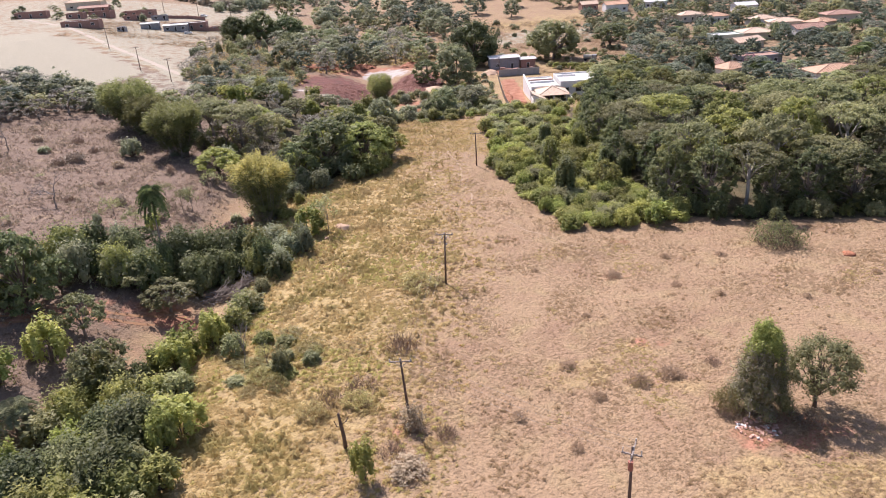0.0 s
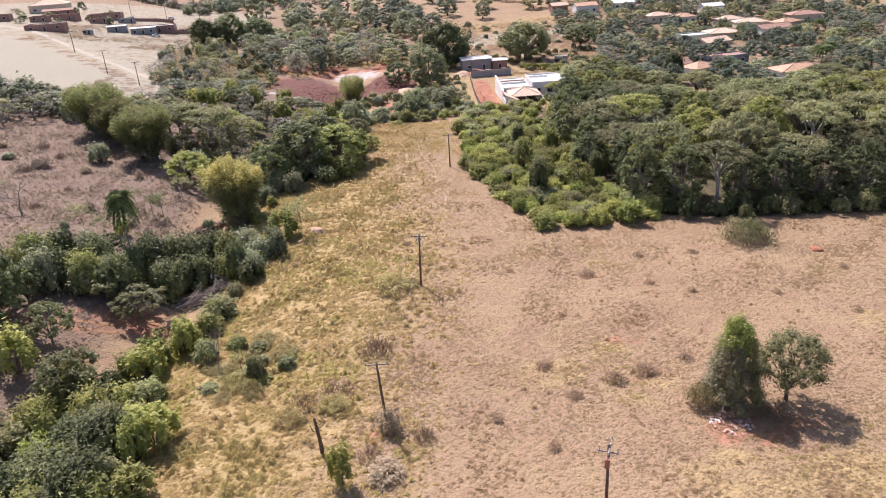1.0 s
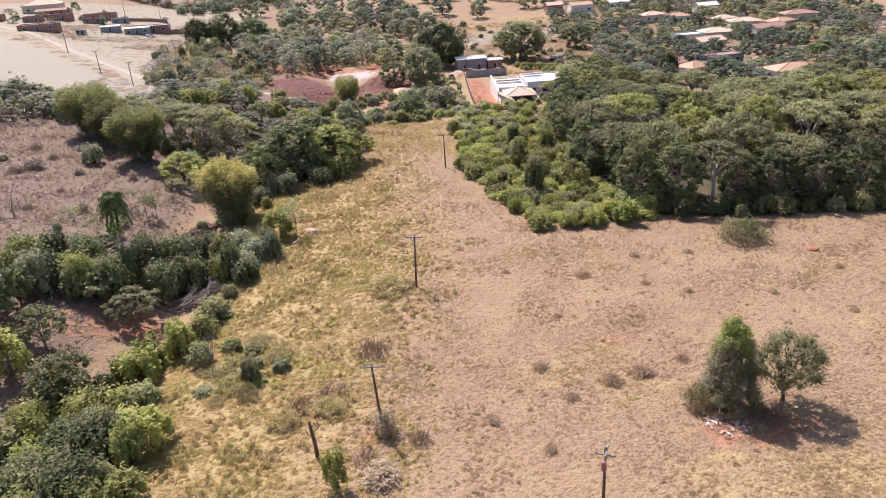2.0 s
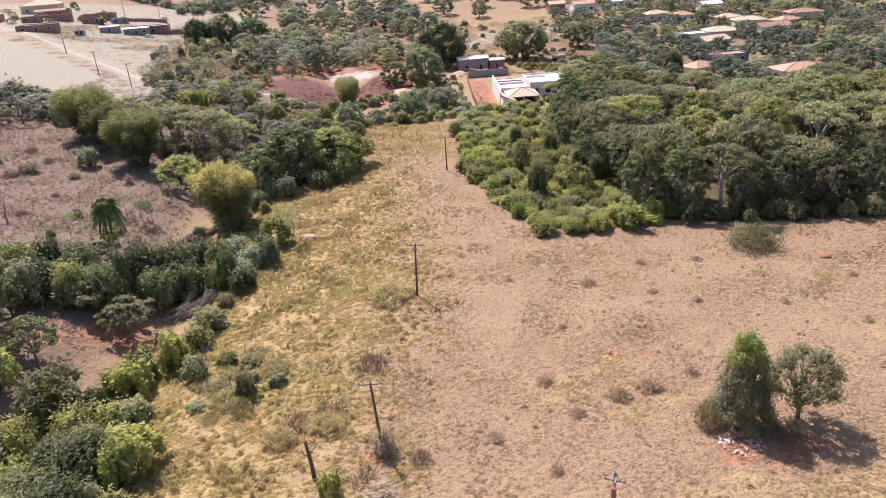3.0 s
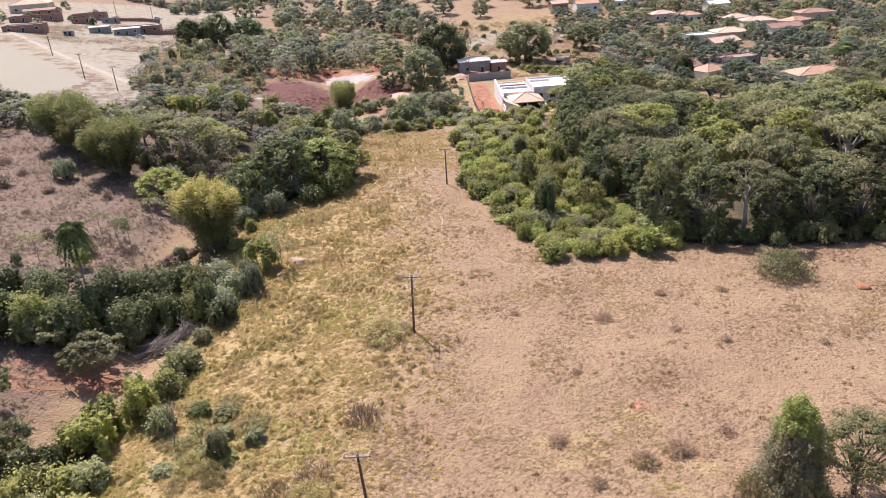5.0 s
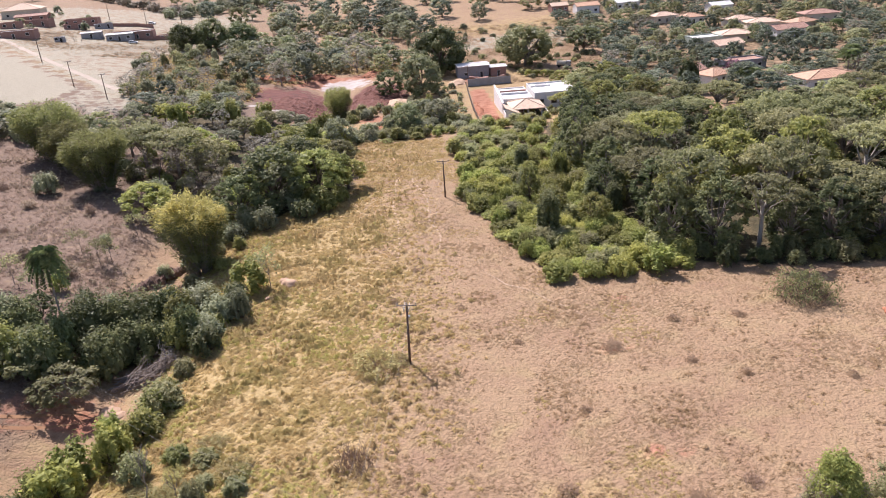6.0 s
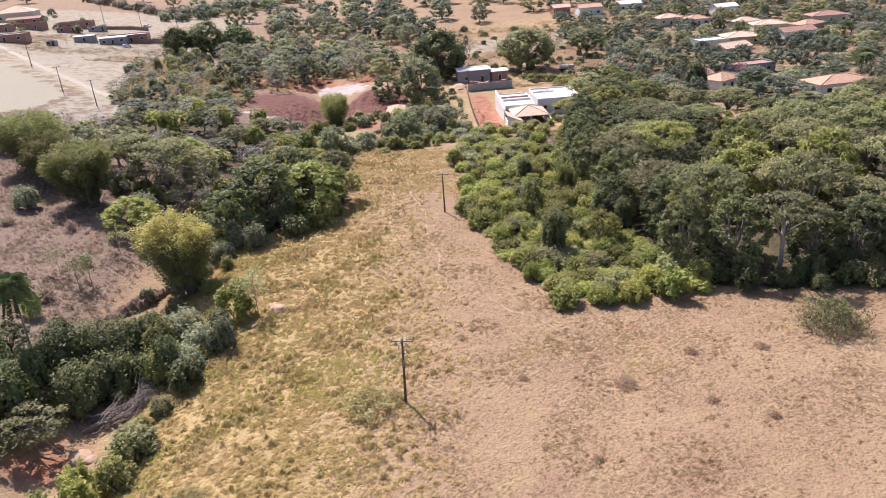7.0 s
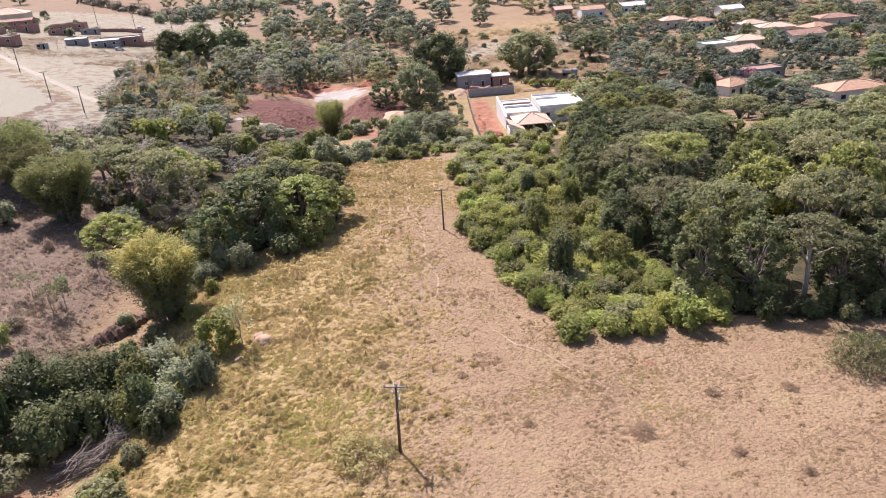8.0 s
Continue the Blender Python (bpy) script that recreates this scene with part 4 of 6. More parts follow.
bush_dark = Kind(bush(31, "dark_bush", "dense dark green creek-side bush", LEAF_DARK), 4, 5)
bush_mid = Kind(bush(32, "green_bush", "leafy mid-green bush near the creek", LEAF_MID), 4, 5)
creek_dark = Kind(bush(44, "dark_bush", "large dense dark green creek-side bush", LEAF_DARK, 6, 8, 46, 3000, 0.36), 6, 8)
creek_mid = Kind(bush(45, "green_bush", "large leafy green bush near the creek", LEAF_MID, 6, 8, 44, 3000, 0.36), 6, 8)
bush_bright = Kind(bush(33, "bright_bush", "bright yellow-green bush with soft leaves", LEAF_BRIGHT, blobs=8), 4, 5)
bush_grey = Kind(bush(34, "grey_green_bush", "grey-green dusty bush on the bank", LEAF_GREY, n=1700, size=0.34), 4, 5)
bush_olive = Kind(bush(35, "olive_bush", "olive-green scrubby bush in dry grass", LEAF_OLIVE, n=1700, size=0.34), 4, 5)
vine_mound = Kind(bush(36, "vine_thicket", "mound of bright green climbing vines", LEAF_BRIGHT, 3.2, 6, 30, 1900, 0.36, "thicket"), 3.2, 6)
vine_mound_b = Kind(bush(37, "vine_thicket", "mound of mid-green tangled vines", LEAF_MID, 3.2, 6, 28, 1800, 0.36, "thicket"), 3.2, 6)
vine_column = Kind(bush(38, "vine_covered_tree", "narrow tree smothered in dark vines", LEAF_DARK, 8, 4.5, 34, 3600, 0.34, "tree"), 8, 4.5)
bamboo_gold = Kind(bamboo(41, "bamboo_clump", "tall golden-yellow bamboo clump with dark green base", LEAF_BAMBOO, LEAF_BAMBOO_LOW_SHADE), 14, 11)
bamboo_green = Kind(bamboo(42, "bamboo_clump", "tall olive-green plumed bamboo clump", LEAF_BAMBOO_GREEN, LEAF_BAMBOO_LOW_SHADE, tips=0.45), 14, 11)
palm_tall = Kind(palm(51, "palm_tree", "slender palm with a round feathery head", 11, 5, 30, LEAF_PALM, 0.13), 11, 5)
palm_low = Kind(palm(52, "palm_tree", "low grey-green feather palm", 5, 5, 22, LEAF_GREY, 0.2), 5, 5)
bare = Kind(bare_tree(61, "bare_tree", "leafless spreading tree with grey twigs", BARK_GREY), 9, 8)
thin_olive = Kind(bare_tree(62, "sparse_tree", "thin spindly tree with sparse olive leaves", BARK_GREY, 6, 5, 3, 0.07, LEAF_OLIVE, 9, "tree"), 6, 5)
brown_tree = Kind(bare_tree(63, "dry_season_tree", "half-bare tree with brownish dry leaves", BARK, 11, 10, 4, 0.2, LEAF_TWIGGY, 9, "tree"), 11, 10)
dead_pole_tree = Kind(bare_tree(64, "dead_tree", "thin grey dead tree without leaves", BARK_GREY, 7, 2.6, 3, 0.08), 7, 3)
dry_shrub = Kind(twig_bush(71, "dry_shrub", "dry brown leafless shrub in pasture", TWIG), 2, 3)
dry_shrub_leaf = Kind(twig_bush(72, "dry_shrub", "pinkish-brown dry shrub with shrivelled leaves", TWIG, leaf=LEAF_DRY, per=6), 2, 3)
grass_clump = Kind(twig_bush(74, "grass_clump", "tall tan-green clump of long grass", TWIG, 2.2, 5, 120, "grass clump", LEAF_REED, 12), 2.2, 5)
deadwood = Kind(brush_pile(73, "brushwood_pile", "heap of cut grey dead branches", BARK_GREY), 1.8, 7)
dry_mat = Kind(withered_clump(76, "dry_shrub", "low reddish-brown withered shrub in the pasture", GRASS_WITHERED), 0.5, 3)
far_brown = Kind(bush(77, "brown_bush", "brown dry bush in a long hedge", LEAF_TWIGGY, 4, 6, 8, 420, 0.6), 4, 6)

HOUSES = [(146, 238), (166, 250), (150, 227), (115, 166), (111, 176), (138, 141), (135, 186), (169, 300), (158, 309), (192, 272), (190, 248), (205, 262), (186, 284), (226, 280), (117, 364), (130, 352), (196, 324), (155, 356)]


def town_free(x, y):
    """Keeps the gardens open on the houses' pasture side."""
    for a, b in HOUSES:
        k = math.hypot(a, b + 60)
        ux, uy = a / k, (b + 60) / k
        along, across = (x - a) * ux + (y - b) * uy, (x - a) * uy - (y - b) * ux
        if -24 < along < 7 and abs(across) < 8:
            return True
    return on_line(TOWN_ROAD, x, y, 4, 1) > 0.5


def scatter(poly, gap, kinds, tops, wides, group, seed, avoid=None):
    """Stands plants in a polygon, at least gap apart."""
    r = random.Random(seed)
    x0, x1 = min(p[0] for p in poly), max(p[0] for p in poly)
    y0, y1 = min(p[1] for p in poly), max(p[1] for p in poly)
    spots = []
    for _ in range(int(9 * (x1 - x0) * (y1 - y0) / gap ** 2)):
        x, y = r.uniform(x0, x1), r.uniform(y0, y1)
        if inside(poly, x, y, 0.01) < 0.5 or (avoid and avoid(x, y)):
            continue
        if all((x - a) ** 2 + (y - b) ** 2 > gap * gap for a, b in spots):
            spots.append((x, y))
            kind = r.choice(kinds)
            h = r.uniform(*tops)
            kind.put(x, y, h, r.uniform(*wides), r.uniform(0, 360), "", group)


# forest beside the pasture
# The front row gets dark leaves: the edge's shade is in their colour.
for x, y, h, w in ((50, 35, 12.5, 9), (43.5, 38, 12, 7.5), (61, 33, 10, 8), (67, 31.5, 11, 8), (74, 30, 10.5, 9), (82, 30, 11, 9), (91, 28, 11, 9), (100, 27, 11, 9)):
    (vine_front if int(x) % 3 == 0 else vine_dark).put(x, y, h, w, x * 37, "", "forest trees")
pale_trunk.put(56.1, 33.0, 13.0, 11, 40, "", "forest trees")
for x, y, h in ((50, 45, 14.5), (66, 43, 15), (82, 46, 15.5), (95, 40, 14.5)):
    pale_trunk.put(x, y, h, 12, x * 31, "", "forest trees")
DEEP = [(48, 41), (58, 40), (76, 37), (112, 30), (150, 92), (135, 112), (90, 116), (70, 124), (58, 124), (52, 104), (45, 88), (42, 62)]
NEAR_DEEP = [(48, 41), (58, 40), (76, 37), (112, 30), (138, 76), (45, 82), (42, 62)]
FAR_DEEP = [(45, 86), (138, 80), (150, 94), (135, 112), (90, 116), (70, 124), (58, 124), (52, 104)]
scatter(NEAR_DEEP, 10.0, [umbrella, umbrella_b, umbrella, broad_olive, broad_mid], (11.5, 15), (11, 16), "forest trees", 7)
scatter(NEAR_DEEP, 9.0, [broad_olive_b, broad_mid_b, broad_grey, broad_dark, vine_dark], (6, 10), (6.5, 9.5), "forest trees", 70)
scatter(FAR_DEEP, 9.5, [umbrella, umbrella_b, broad_olive, broad_mid, broad_dark_b], (7, 10.5), (10, 14), "forest trees", 71, lambda x, y: town_free(x, y))
scatter(FAR_DEEP, 8.5, [broad_olive_b, broad_mid_b, broad_grey, broad_dark], (4.5, 7), (6, 9), "forest trees", 72)
scatter([(47, 29.5), (57, 27.5), (76, 24.5), (105, 21), (105, 25), (77, 28), (57, 31), (47, 33)], 2.6, [bush_dark, bush_mid, bush_olive], (1.8, 3.6), (3, 5), "forest edge bushes", 8)
# vine thicket at the forest's end
scatter(THICKET, 2.15, [vine_mound, vine_mound_b, vine_mound, bush_olive, vine_mound_b], (1.0, 3.3), (3.2, 6.2), "vine thicket", 9)
scatter([(26, 62), (34, 46), (41, 46), (40, 60), (38, 92), (30, 90)], 6.0, [vine_column, broad_mid, vine_mound_b], (4, 7.5), (3.5, 5.5), "vine thicket", 10)
scatter([(19, 96), (26, 88), (38, 92), (42, 108), (46, 128), (28, 131), (21, 115)], 3.4, [vine_mound_b, bush_olive, vine_mound, vine_mound], (1.0, 2.8), (4, 6.5), "bushes before the houses", 12)
vine_column.put(26.4, 46.8, 8, 5)
for x, y, h, w in ((42, 78, 12.5, 8), (45, 90, 13, 9), (48, 102, 13, 9), (43, 66, 11, 8), (40, 58, 9, 7), (52, 114, 12, 9), (46, 50, 11, 8)):
    vine_dark.put(x, y, h, w, x * 47, "", "forest trees")
scatter([(36, 60), (44, 60), (52, 104), (50, 122), (44, 110), (38, 90)], 4.0, [bush_mid, vine_mound_b, bush_olive, bush_dark], (2.5, 4.5), (4, 6.5), "vine thicket", 13)
for x, y, h, w in ((39.1, 30.3, 4.0, 6), (33, 30.4, 3, 5), (23.8, 31.8, 2.5, 6), (29.0, 31.0, 2.4, 5)):
    (bush_bright if x > 38 else vine_mound).put(x, y, h, w, x * 53)
bush_mid.put(18.2, 103, 3.8, 5.4)
wide_shrub = Kind(twig_bush(75, "dry_shrub", "wide brown dry shrub spilling onto the pasture", BARK, 2.6, 9, 380, leaf=LEAF_DARK, per=7), 2.6, 9)
wide_shrub.put(54.0, 17.6, 3.6, 9.5)

scatter([(30, 62), (38, 62), (40, 92), (34, 100), (28, 92)], 3.4, [bush_mid, vine_mound, bush_olive, vine_mound_b], (1.8, 3.6), (4, 6), "vine thicket", 14)
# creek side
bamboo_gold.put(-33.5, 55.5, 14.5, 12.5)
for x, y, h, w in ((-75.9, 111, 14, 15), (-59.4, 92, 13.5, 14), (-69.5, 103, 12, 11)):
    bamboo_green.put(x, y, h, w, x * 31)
for x, y, h, w in ((-22.4, 77, 13.5, 15), (-13.5, 80, 10.5, 13), (-28, 72, 11, 10), (-7.5, 84.5, 7, 8), (-17, 88, 12, 12)):
    (broad_dark if x < -15 else broad_mid).put(x, y, h, w, x * 41, "", "creek-side trees")
broad_bright.put(-47.5, 79, 7, 10.4)
umbrella.put(-46.5, 103.4, 12.5, 14, 0)
umbrella.put(-54.2, 106, 12, 13, 80)
broad_olive.put(-40, 106, 10, 10, 30)
broad_olive_b.put(-60, 116, 10, 11, 30)
scatter([(-44, 84), (-34, 78), (-30, 92), (-36, 114), (-54, 120), (-62, 104), (-52, 92)], 4.4, [bush_mid, bush_olive, bush_grey, bush_mid], (1.6, 4), (4, 6.5), "creek-side bushes", 52)
brown_tree.put(-40.5, 97, 10, 11, 160)
brown_tree.put(-49, 96, 10, 12, 30)
brown_tree.put(-57, 114, 11, 12, 310)
brown_tree.put(-38, 90, 8, 9, 120)
palm_tall.put(-46.9, 31.0, 15.4, 4.4)
bare.put(-73.2, 53.5, 8.2, 10)
bare.put(-97.6, 88, 9.7, 8, 90)
for x, y, h, w in ((-60, 11.5, 13, 10), (-66, 14, 11, 10)):
    broad_dark.put(x, y, h, w, x * 17, "", "creek-side trees")
for x, y, h, w in ((-56.9, 23.2, 6.5, 9), (-51.1, 22.3, 6.5, 7), (-46.6, 22.5, 6.8, 8), (-44.2, 32.5, 7, 9), (-38.7, 32.6, 8, 8.5), (-30.5, 28.5, 4.4, 7), (-52, 29.5, 6, 8), (-60, 26, 7, 9), (-34.5, 37, 6.5, 8), (-40.5, 25, 6.5, 8), (-37, 29, 6, 8)):
    (creek_dark if int(x) % 3 else creek_mid).put(x, y, h, w, x * 29, "", "creek-side bushes")
for x, y, h, w in ((-27.2, 27.5, 3.6, 6), (-26, 32, 3.8, 6), (-29, 36, 4.5, 7)):
    bush_grey.put(x, y, h, w, x * 29, "", "creek-side bushes")
for x, y, h, w in ((-51.2, 7.2, 6.5, 6.5), (-42.7, 17.5, 5.5, 7.5), (-45.5, -3.2, 8, 7.5), (-48, 21, 5, 6)):
    broad_olive_b.put(x, y, h, w, x * 23, "small olive-green tree beside the creek track")
for x, y, h, w in ((-53.3, 1, 5.8, 7), (-36.6, 2.3, 5, 6), (-32.5, 3, 5, 5), (-31.5, -17.5, 4.6, 7), (-57, -4, 4, 6)):
    bush_bright.put(x, y, h, w, x * 19, "", "creek-side bushes")
for x, y, h, w in ((-45.3, -4, 6.5, 8), (-47.1, -9.7, 5.5, 7), (-41, -8, 5, 7), (-36.4, -18, 6, 8.5), (-36.2, -25.7, 6, 8.5), (-46, -23, 6.5, 9), (-40.5, -14.5, 5, 8), (-42, -20, 5.5, 8), (-52, -20, 5.5, 8), (-39, 0.5, 4.5, 6), (-41.5, -30, 6, 9), (-35, -33, 5, 8), (-57, -27, 6, 8)):
    (creek_mid if int(x) % 2 else creek_dark).put(x, y, h, w, x * 13, "", "creek-side bushes")
scatter([(-27, -13), (-20, -12), (-18, -3), (-22, 3), (-27, 2), (-28, -5)], 2.5, [bush_olive, grass_clump, bush_olive, grass_clump, bush_mid, grass_clump, bush_bright], (0.6, 1.7), (2.0, 4.0), "bank bushes", 51)
for x, y, h, w in ((-22, -7, 3.2, 3.0), (-29, -1, 3, 4), (-34.5, -8, 3.0, 5), (-30.5, 7.5, 3.5, 5), (-30, 12, 3.5, 5), (-30.5, 17.5, 1.8, 3.2), (-28.8, 20, 2.2, 3.6)):
    (bush_olive if int(x) % 3 else bush_mid).put(x, y, h, w, x * 11, "", "bank bushes")
palm_low.put(-52.3, -11.5, 5, 5)
bush_bright.put(-11.4, -27.2, 4.2, 3.4, 0, "bright green bush beside a stump")
dead_pole_tree.put(-26.9, -4.7, 7, 3)
dead_pole_tree.put(-23.9, -5.3, 4, 2, 120)
bush_bright.put(-22.8, 39.8, 5.0, 7.4, 30, "yellow-green bush below the bamboo")
thin_olive.put(-19.6, 39.4, 7.5, 6)
thin_olive.put(-55, 43, 5, 4.5, 50)
thin_olive.put(-60, 47, 5.5, 5, 110)
thin_olive.put(-50, 56, 5, 5, 200)
bush_bright.put(-52.6, 45.2, 3, 4, 10)
thin_olive.put(-54.3, 60.1, 4.6, 4.5, 90)
thin_olive.put(-48.7, 57.3, 5.2, 5, 10)
thin_olive.put(-47.5, 69.6, 5.0, 5, 250)
bush_grey.put(-69.9, 88.9, 4.2, 6, 30, "grey-green dusty bush on the hillside")
dry_shrub_leaf.put(-80.8, 82.7, 2.4, 5, 50)
deadwood.put(-35.6, 22.4, 2.6, 8.5, 10)
deadwood.put(-32.6, 24.0, 2.6, 6, 35)
white_branch = Kind(bare_tree(65, "fallen_branch", "bleached white fallen branches over bushes", BARK_PALE, 4, 6, 3, 0.09, category="dead branches"), 5, 5)
white_branch.put(-33.0, 26.5, 5.5, 6, 40)
white_branch.put(-31.2, 25.0, 4.5, 5, 140)

# shrubs in the pasture
for x, y, h, w in ((-4.2, 13.2, 2.2, 6.5), (-1.2, 14.0, 1.2, 3.0)):
    grass_clump.put(x, y, h, w, x * 7, "tall tan-green grass clump at a pole")
for x, y, h, w in ((-6.9, -3.8, 2.5, 4), (-6.4, -20.0, 3.0, 2.2), (-2.9, -22, 1.6, 2.4), (-7.2, -26.9, 1.5, 3), (-12, -12, 1.6, 4), (-16, -14, 1.6, 3.5), (-8.8, -24.0, 1.4, 3)):
    (dry_shrub_leaf if int(x * 3) % 2 else dry_shrub).put(x, y, h, w * 1.35, x * 61)
dry_shrub.put(29.5, -13.5, 0.8, 2.6, 80, "", "withered pasture shrubs")
for x, y, h, w in ((19.9, -16.0, 0.9, 3.2), (23.8, -15.3, 0.8, 3.4), (25.2, 11.6, 0.4, 3.4), (35.0, 16.3, 0.6, 1.8), (33.0, 6.7, 0.5, 1.8), (48.8, -0.1, 0.5, 1.6), (56.0, -6.7, 0.5, 1.6), (8.3, 25.7, 0.5, 1.6), (43.6, 15.5, 0.4, 2.2), (12.7, -11.4, 0.5, 2.4), (14.6, -17.9, 0.5, 2.2), (5.2, -20.1, 0.5, 2.0), (62, 5, 0.4, 1.6), (72, 8, 0.4, 1.8), (10, -26, 0.5, 1.8), (-1, 30, 0.5, 1.8), (3, 40, 0.4, 1.6), (14, 15, 0.4, 1.6), (38, 3, 0.4, 1.5), (18, 0, 0.4, 1.5)):
    dry_mat.put(x, y, h, w, x * 61, "", "withered pasture shrubs")
for x, y, h, w in ((-17.5, -16.5, 1.8, 3), (-12.5, -15, 1.6, 3), (-19, -2, 1.4, 3)):
    grass_clump.put(x, y, h, w + 1, x * 71)

scatter([(-72, 6), (-62, 30), (-47, 37), (-31, 41), (-22, 35), (-25, 23), (-34, 22), (-47, 21), (-56, 17)], 3.5, [bush_dark, bush_dark, bush_mid, broad_dark_b, bush_olive, bush_dark, bush_grey, vine_column], (2.4, 7.2), (3.6, 7), "creek-side bushes", 41, lambda x, y: math.hypot(x + 34.5, y - 22) < 6.5)
scatter([(-66, -42), (-32, -42), (-31, -22), (-32, -13), (-38, -5), (-33, 3), (-29, 14), (-33, 12), (-38, 1), (-46, 0), (-52, -12)], 3.4, [bush_dark, bush_mid, bush_mid, bush_bright, bush_olive], (2.4, 5.2), (4, 7), "creek-side bushes", 42)
scatter([(-42, 46), (-30, 44), (-26, 60), (-30, 68), (-40, 62)], 4.5, [bush_mid, bush_olive, bush_grey], (1.5, 3), (3, 5), "creek-side bushes", 43)
scatter([(-34, 66), (-24, 62), (-12, 72), (-8, 78), (-24, 84)], 4.2, [bush_dark, bush_mid, bush_grey], (3, 5), (5, 7), "creek-side bushes", 44)
scatter([(-10, 122), (16, 124), (26, 133), (28, 165), (16, 178), (10, 160), (-4, 130)], 5.0, [bush_grey, bush_olive, bush_grey, bush_mid], (1.5, 4), (4, 7), "scrub before the yard", 45)
scatter([(-36, 166), (-14, 158), (6, 148), (12, 172), (-8, 176), (-30, 180)], 4.6, [bush_olive, bush_grey, bush_mid, far_scrub], (1.4, 3.6), (4, 7), "low scrub by the cutting", 48, lambda x, y: y > 174)
scatter([(-60, 44), (-46, 44), (-44, 66), (-66, 100), (-100, 98), (-110, 60), (-80, 40)], 9.0, [dry_shrub_leaf, bush_grey, thin_olive, dry_shrub], (1.0, 2.4), (2, 4), "hillside shrubs", 46)
# woods along the creek, upstream
scatter([(-24, 72), (-7, 86), (-7, 118), (-34, 118), (-31, 92)], 6.0, [broad_mid, broad_mid_b, broad_olive, broad_bright, bush_mid, broad_grey], (4.5, 9), (7, 10), "creek-side wood", 20)
scatter([(-7, 118), (-12, 140), (-20, 162), (-44, 172), (-72, 164), (-66, 130), (-50, 118)], 6.2, [broad_mid, broad_grey, far_dry, broad_olive, broad_bright, bush_mid, far_dry, bush_bright, broad_dark_b], (3.5, 7.5), (6, 9), "creek-side wood", 21)
scatter(SCRUB, 4.9, [far_dry, far_bush, far_scrub, far_dry, far_olive, far_mid], (2.0, 6.0), (3.5, 7.5), "dry scrub", 22, lambda x, y: x > -64 and y > 250)
scatter([(-44, 168), (-72, 164), (-84, 190), (-60, 186), (-46, 186)], 8, [far_grey, far_olive, far_dark], (4, 7), (7, 10), "dry scrub", 26)
scatter(BEYOND, 8.5, [far_grey, far_dry, far_olive, far_mid, far_dark, far_dry, far_grey], (7, 12), (8, 13), "far wood", 23)
scatter([(-100, 112), (-92, 128), (-100, 150), (-128, 160), (-160, 165), (-165, 120), (-130, 98)], 5.6, [far_olive, far_dry, far_dark, far_grey, far_bush, far_dry], (4.5, 9), (7, 11), "hillside wood", 24)
scatter([(-95, 122), (-70, 122), (-66, 140), (-80, 160), (-96, 150)], 5.4, [far_olive, far_dry, far_mid, far_bush, far_dry], (3, 7.5), (6, 9), "hillside wood", 25)
for x, y, h, w in ((-72, 300, 14.5, 17), (-58, 304, 13, 16), (-84, 296, 12, 14)):
    mango.put(x, y, h, w, x * 9)
scatter([(-4, 128), (28, 130), (30, 166), (33, 196), (22, 212), (12, 178), (4, 146)], 4.4, [far_bush, far_scrub, far_scrub], (0.6, 2.2), (2, 4.5), "scrub before the yard", 53, lambda x, y: math.hypot(x - 3, y - 140) < 9)
scatter([(44, 132), (58, 130), (64, 146), (46, 150)], 3.2, [far_bush, far_scrub, bush_mid], (0.8, 2.4), (2.5, 4.5), "scrub before the yard", 54)
scatter([(60, 196), (100, 190), (100, 245), (76, 246), (56, 236)], 6.0, [far_bush, far_scrub, far_scrub], (0.6, 2.4), (3, 5), "garden scrub", 55, lambda x, y: math.hypot(x - 78, y - 217) < 7)
for x, y in ((61, 205), (63.5, 203.5), (66, 202), (68.5, 200.5), (71, 199), (73.5, 197.5)):
    bush_bright.put(x, y, 2.4, 4.4, x * 33, "clipped green garden hedge bush", "garden hedge")
for i in range(34):
    u = i / 33
    far_brown.put(-184 + 82 * u + 2 * math.sin(i * 7.0), 490 - 83 * u + 3 * math.sin(i * 3.1), 4 + 1.5 * math.sin(i * 5.0), 8, i * 50, "", "brown hedge")
scatter([(-8, 121), (16, 121), (30, 125), (34, 134), (22, 148), (4, 148), (-8, 134)], 2.7, [bush_olive, bush_mid, far_scrub, bush_olive, bush_bright, far_bush], (0.7, 2.3), (2.4, 5), "scrub before the yard", 56, lambda x, y: math.hypot(x - 3, y - 137) < 5)
umbrella_b.put(54, 131, 8.0, 10, 60, "", "forest trees")
broad_mid_b.put(59, 137, 7.5, 9, 20, "", "forest trees")
mango.put(30, 227, 19, 21, 0)
round_mid.put(18.3, 190, 14.5, 15)
broad_dark.put(7.5, 193.5, 9.6, 11)
bamboo_green.put(-10.3, 163, 12, 8.5, 30, "upright bright bamboo clump by the dug soil")
round_mid.put(9.5, 133, 8.2, 8, 120)
bush_dark.put(-1.5, 126, 4, 3.4)
palm_low.put(4.0, 131, 5, 3.4, 0, "small young palm in red soil")
big_grey = Kind(broad_tree(26, "grey_green_tree", "large wide olive-grey tree beside a yard", LEAF_OLIVE, BARK_GREY, 16, 23, 0.16, 80, 5600, 0.6, 0.0, 2, lump=1.15), 16, 23)
big_grey.put(65, 227, 16.5, 24, 20)
for x, y, h, w in ((19, 141, 7, 9), (22, 150, 6, 8), (16, 150, 6, 7)):
    broad_grey.put(x, y, h, w, x * 77)
broad_dark.put(18, 344, 10, 17)
broad_dark_b.put(97, 251, 11, 15)
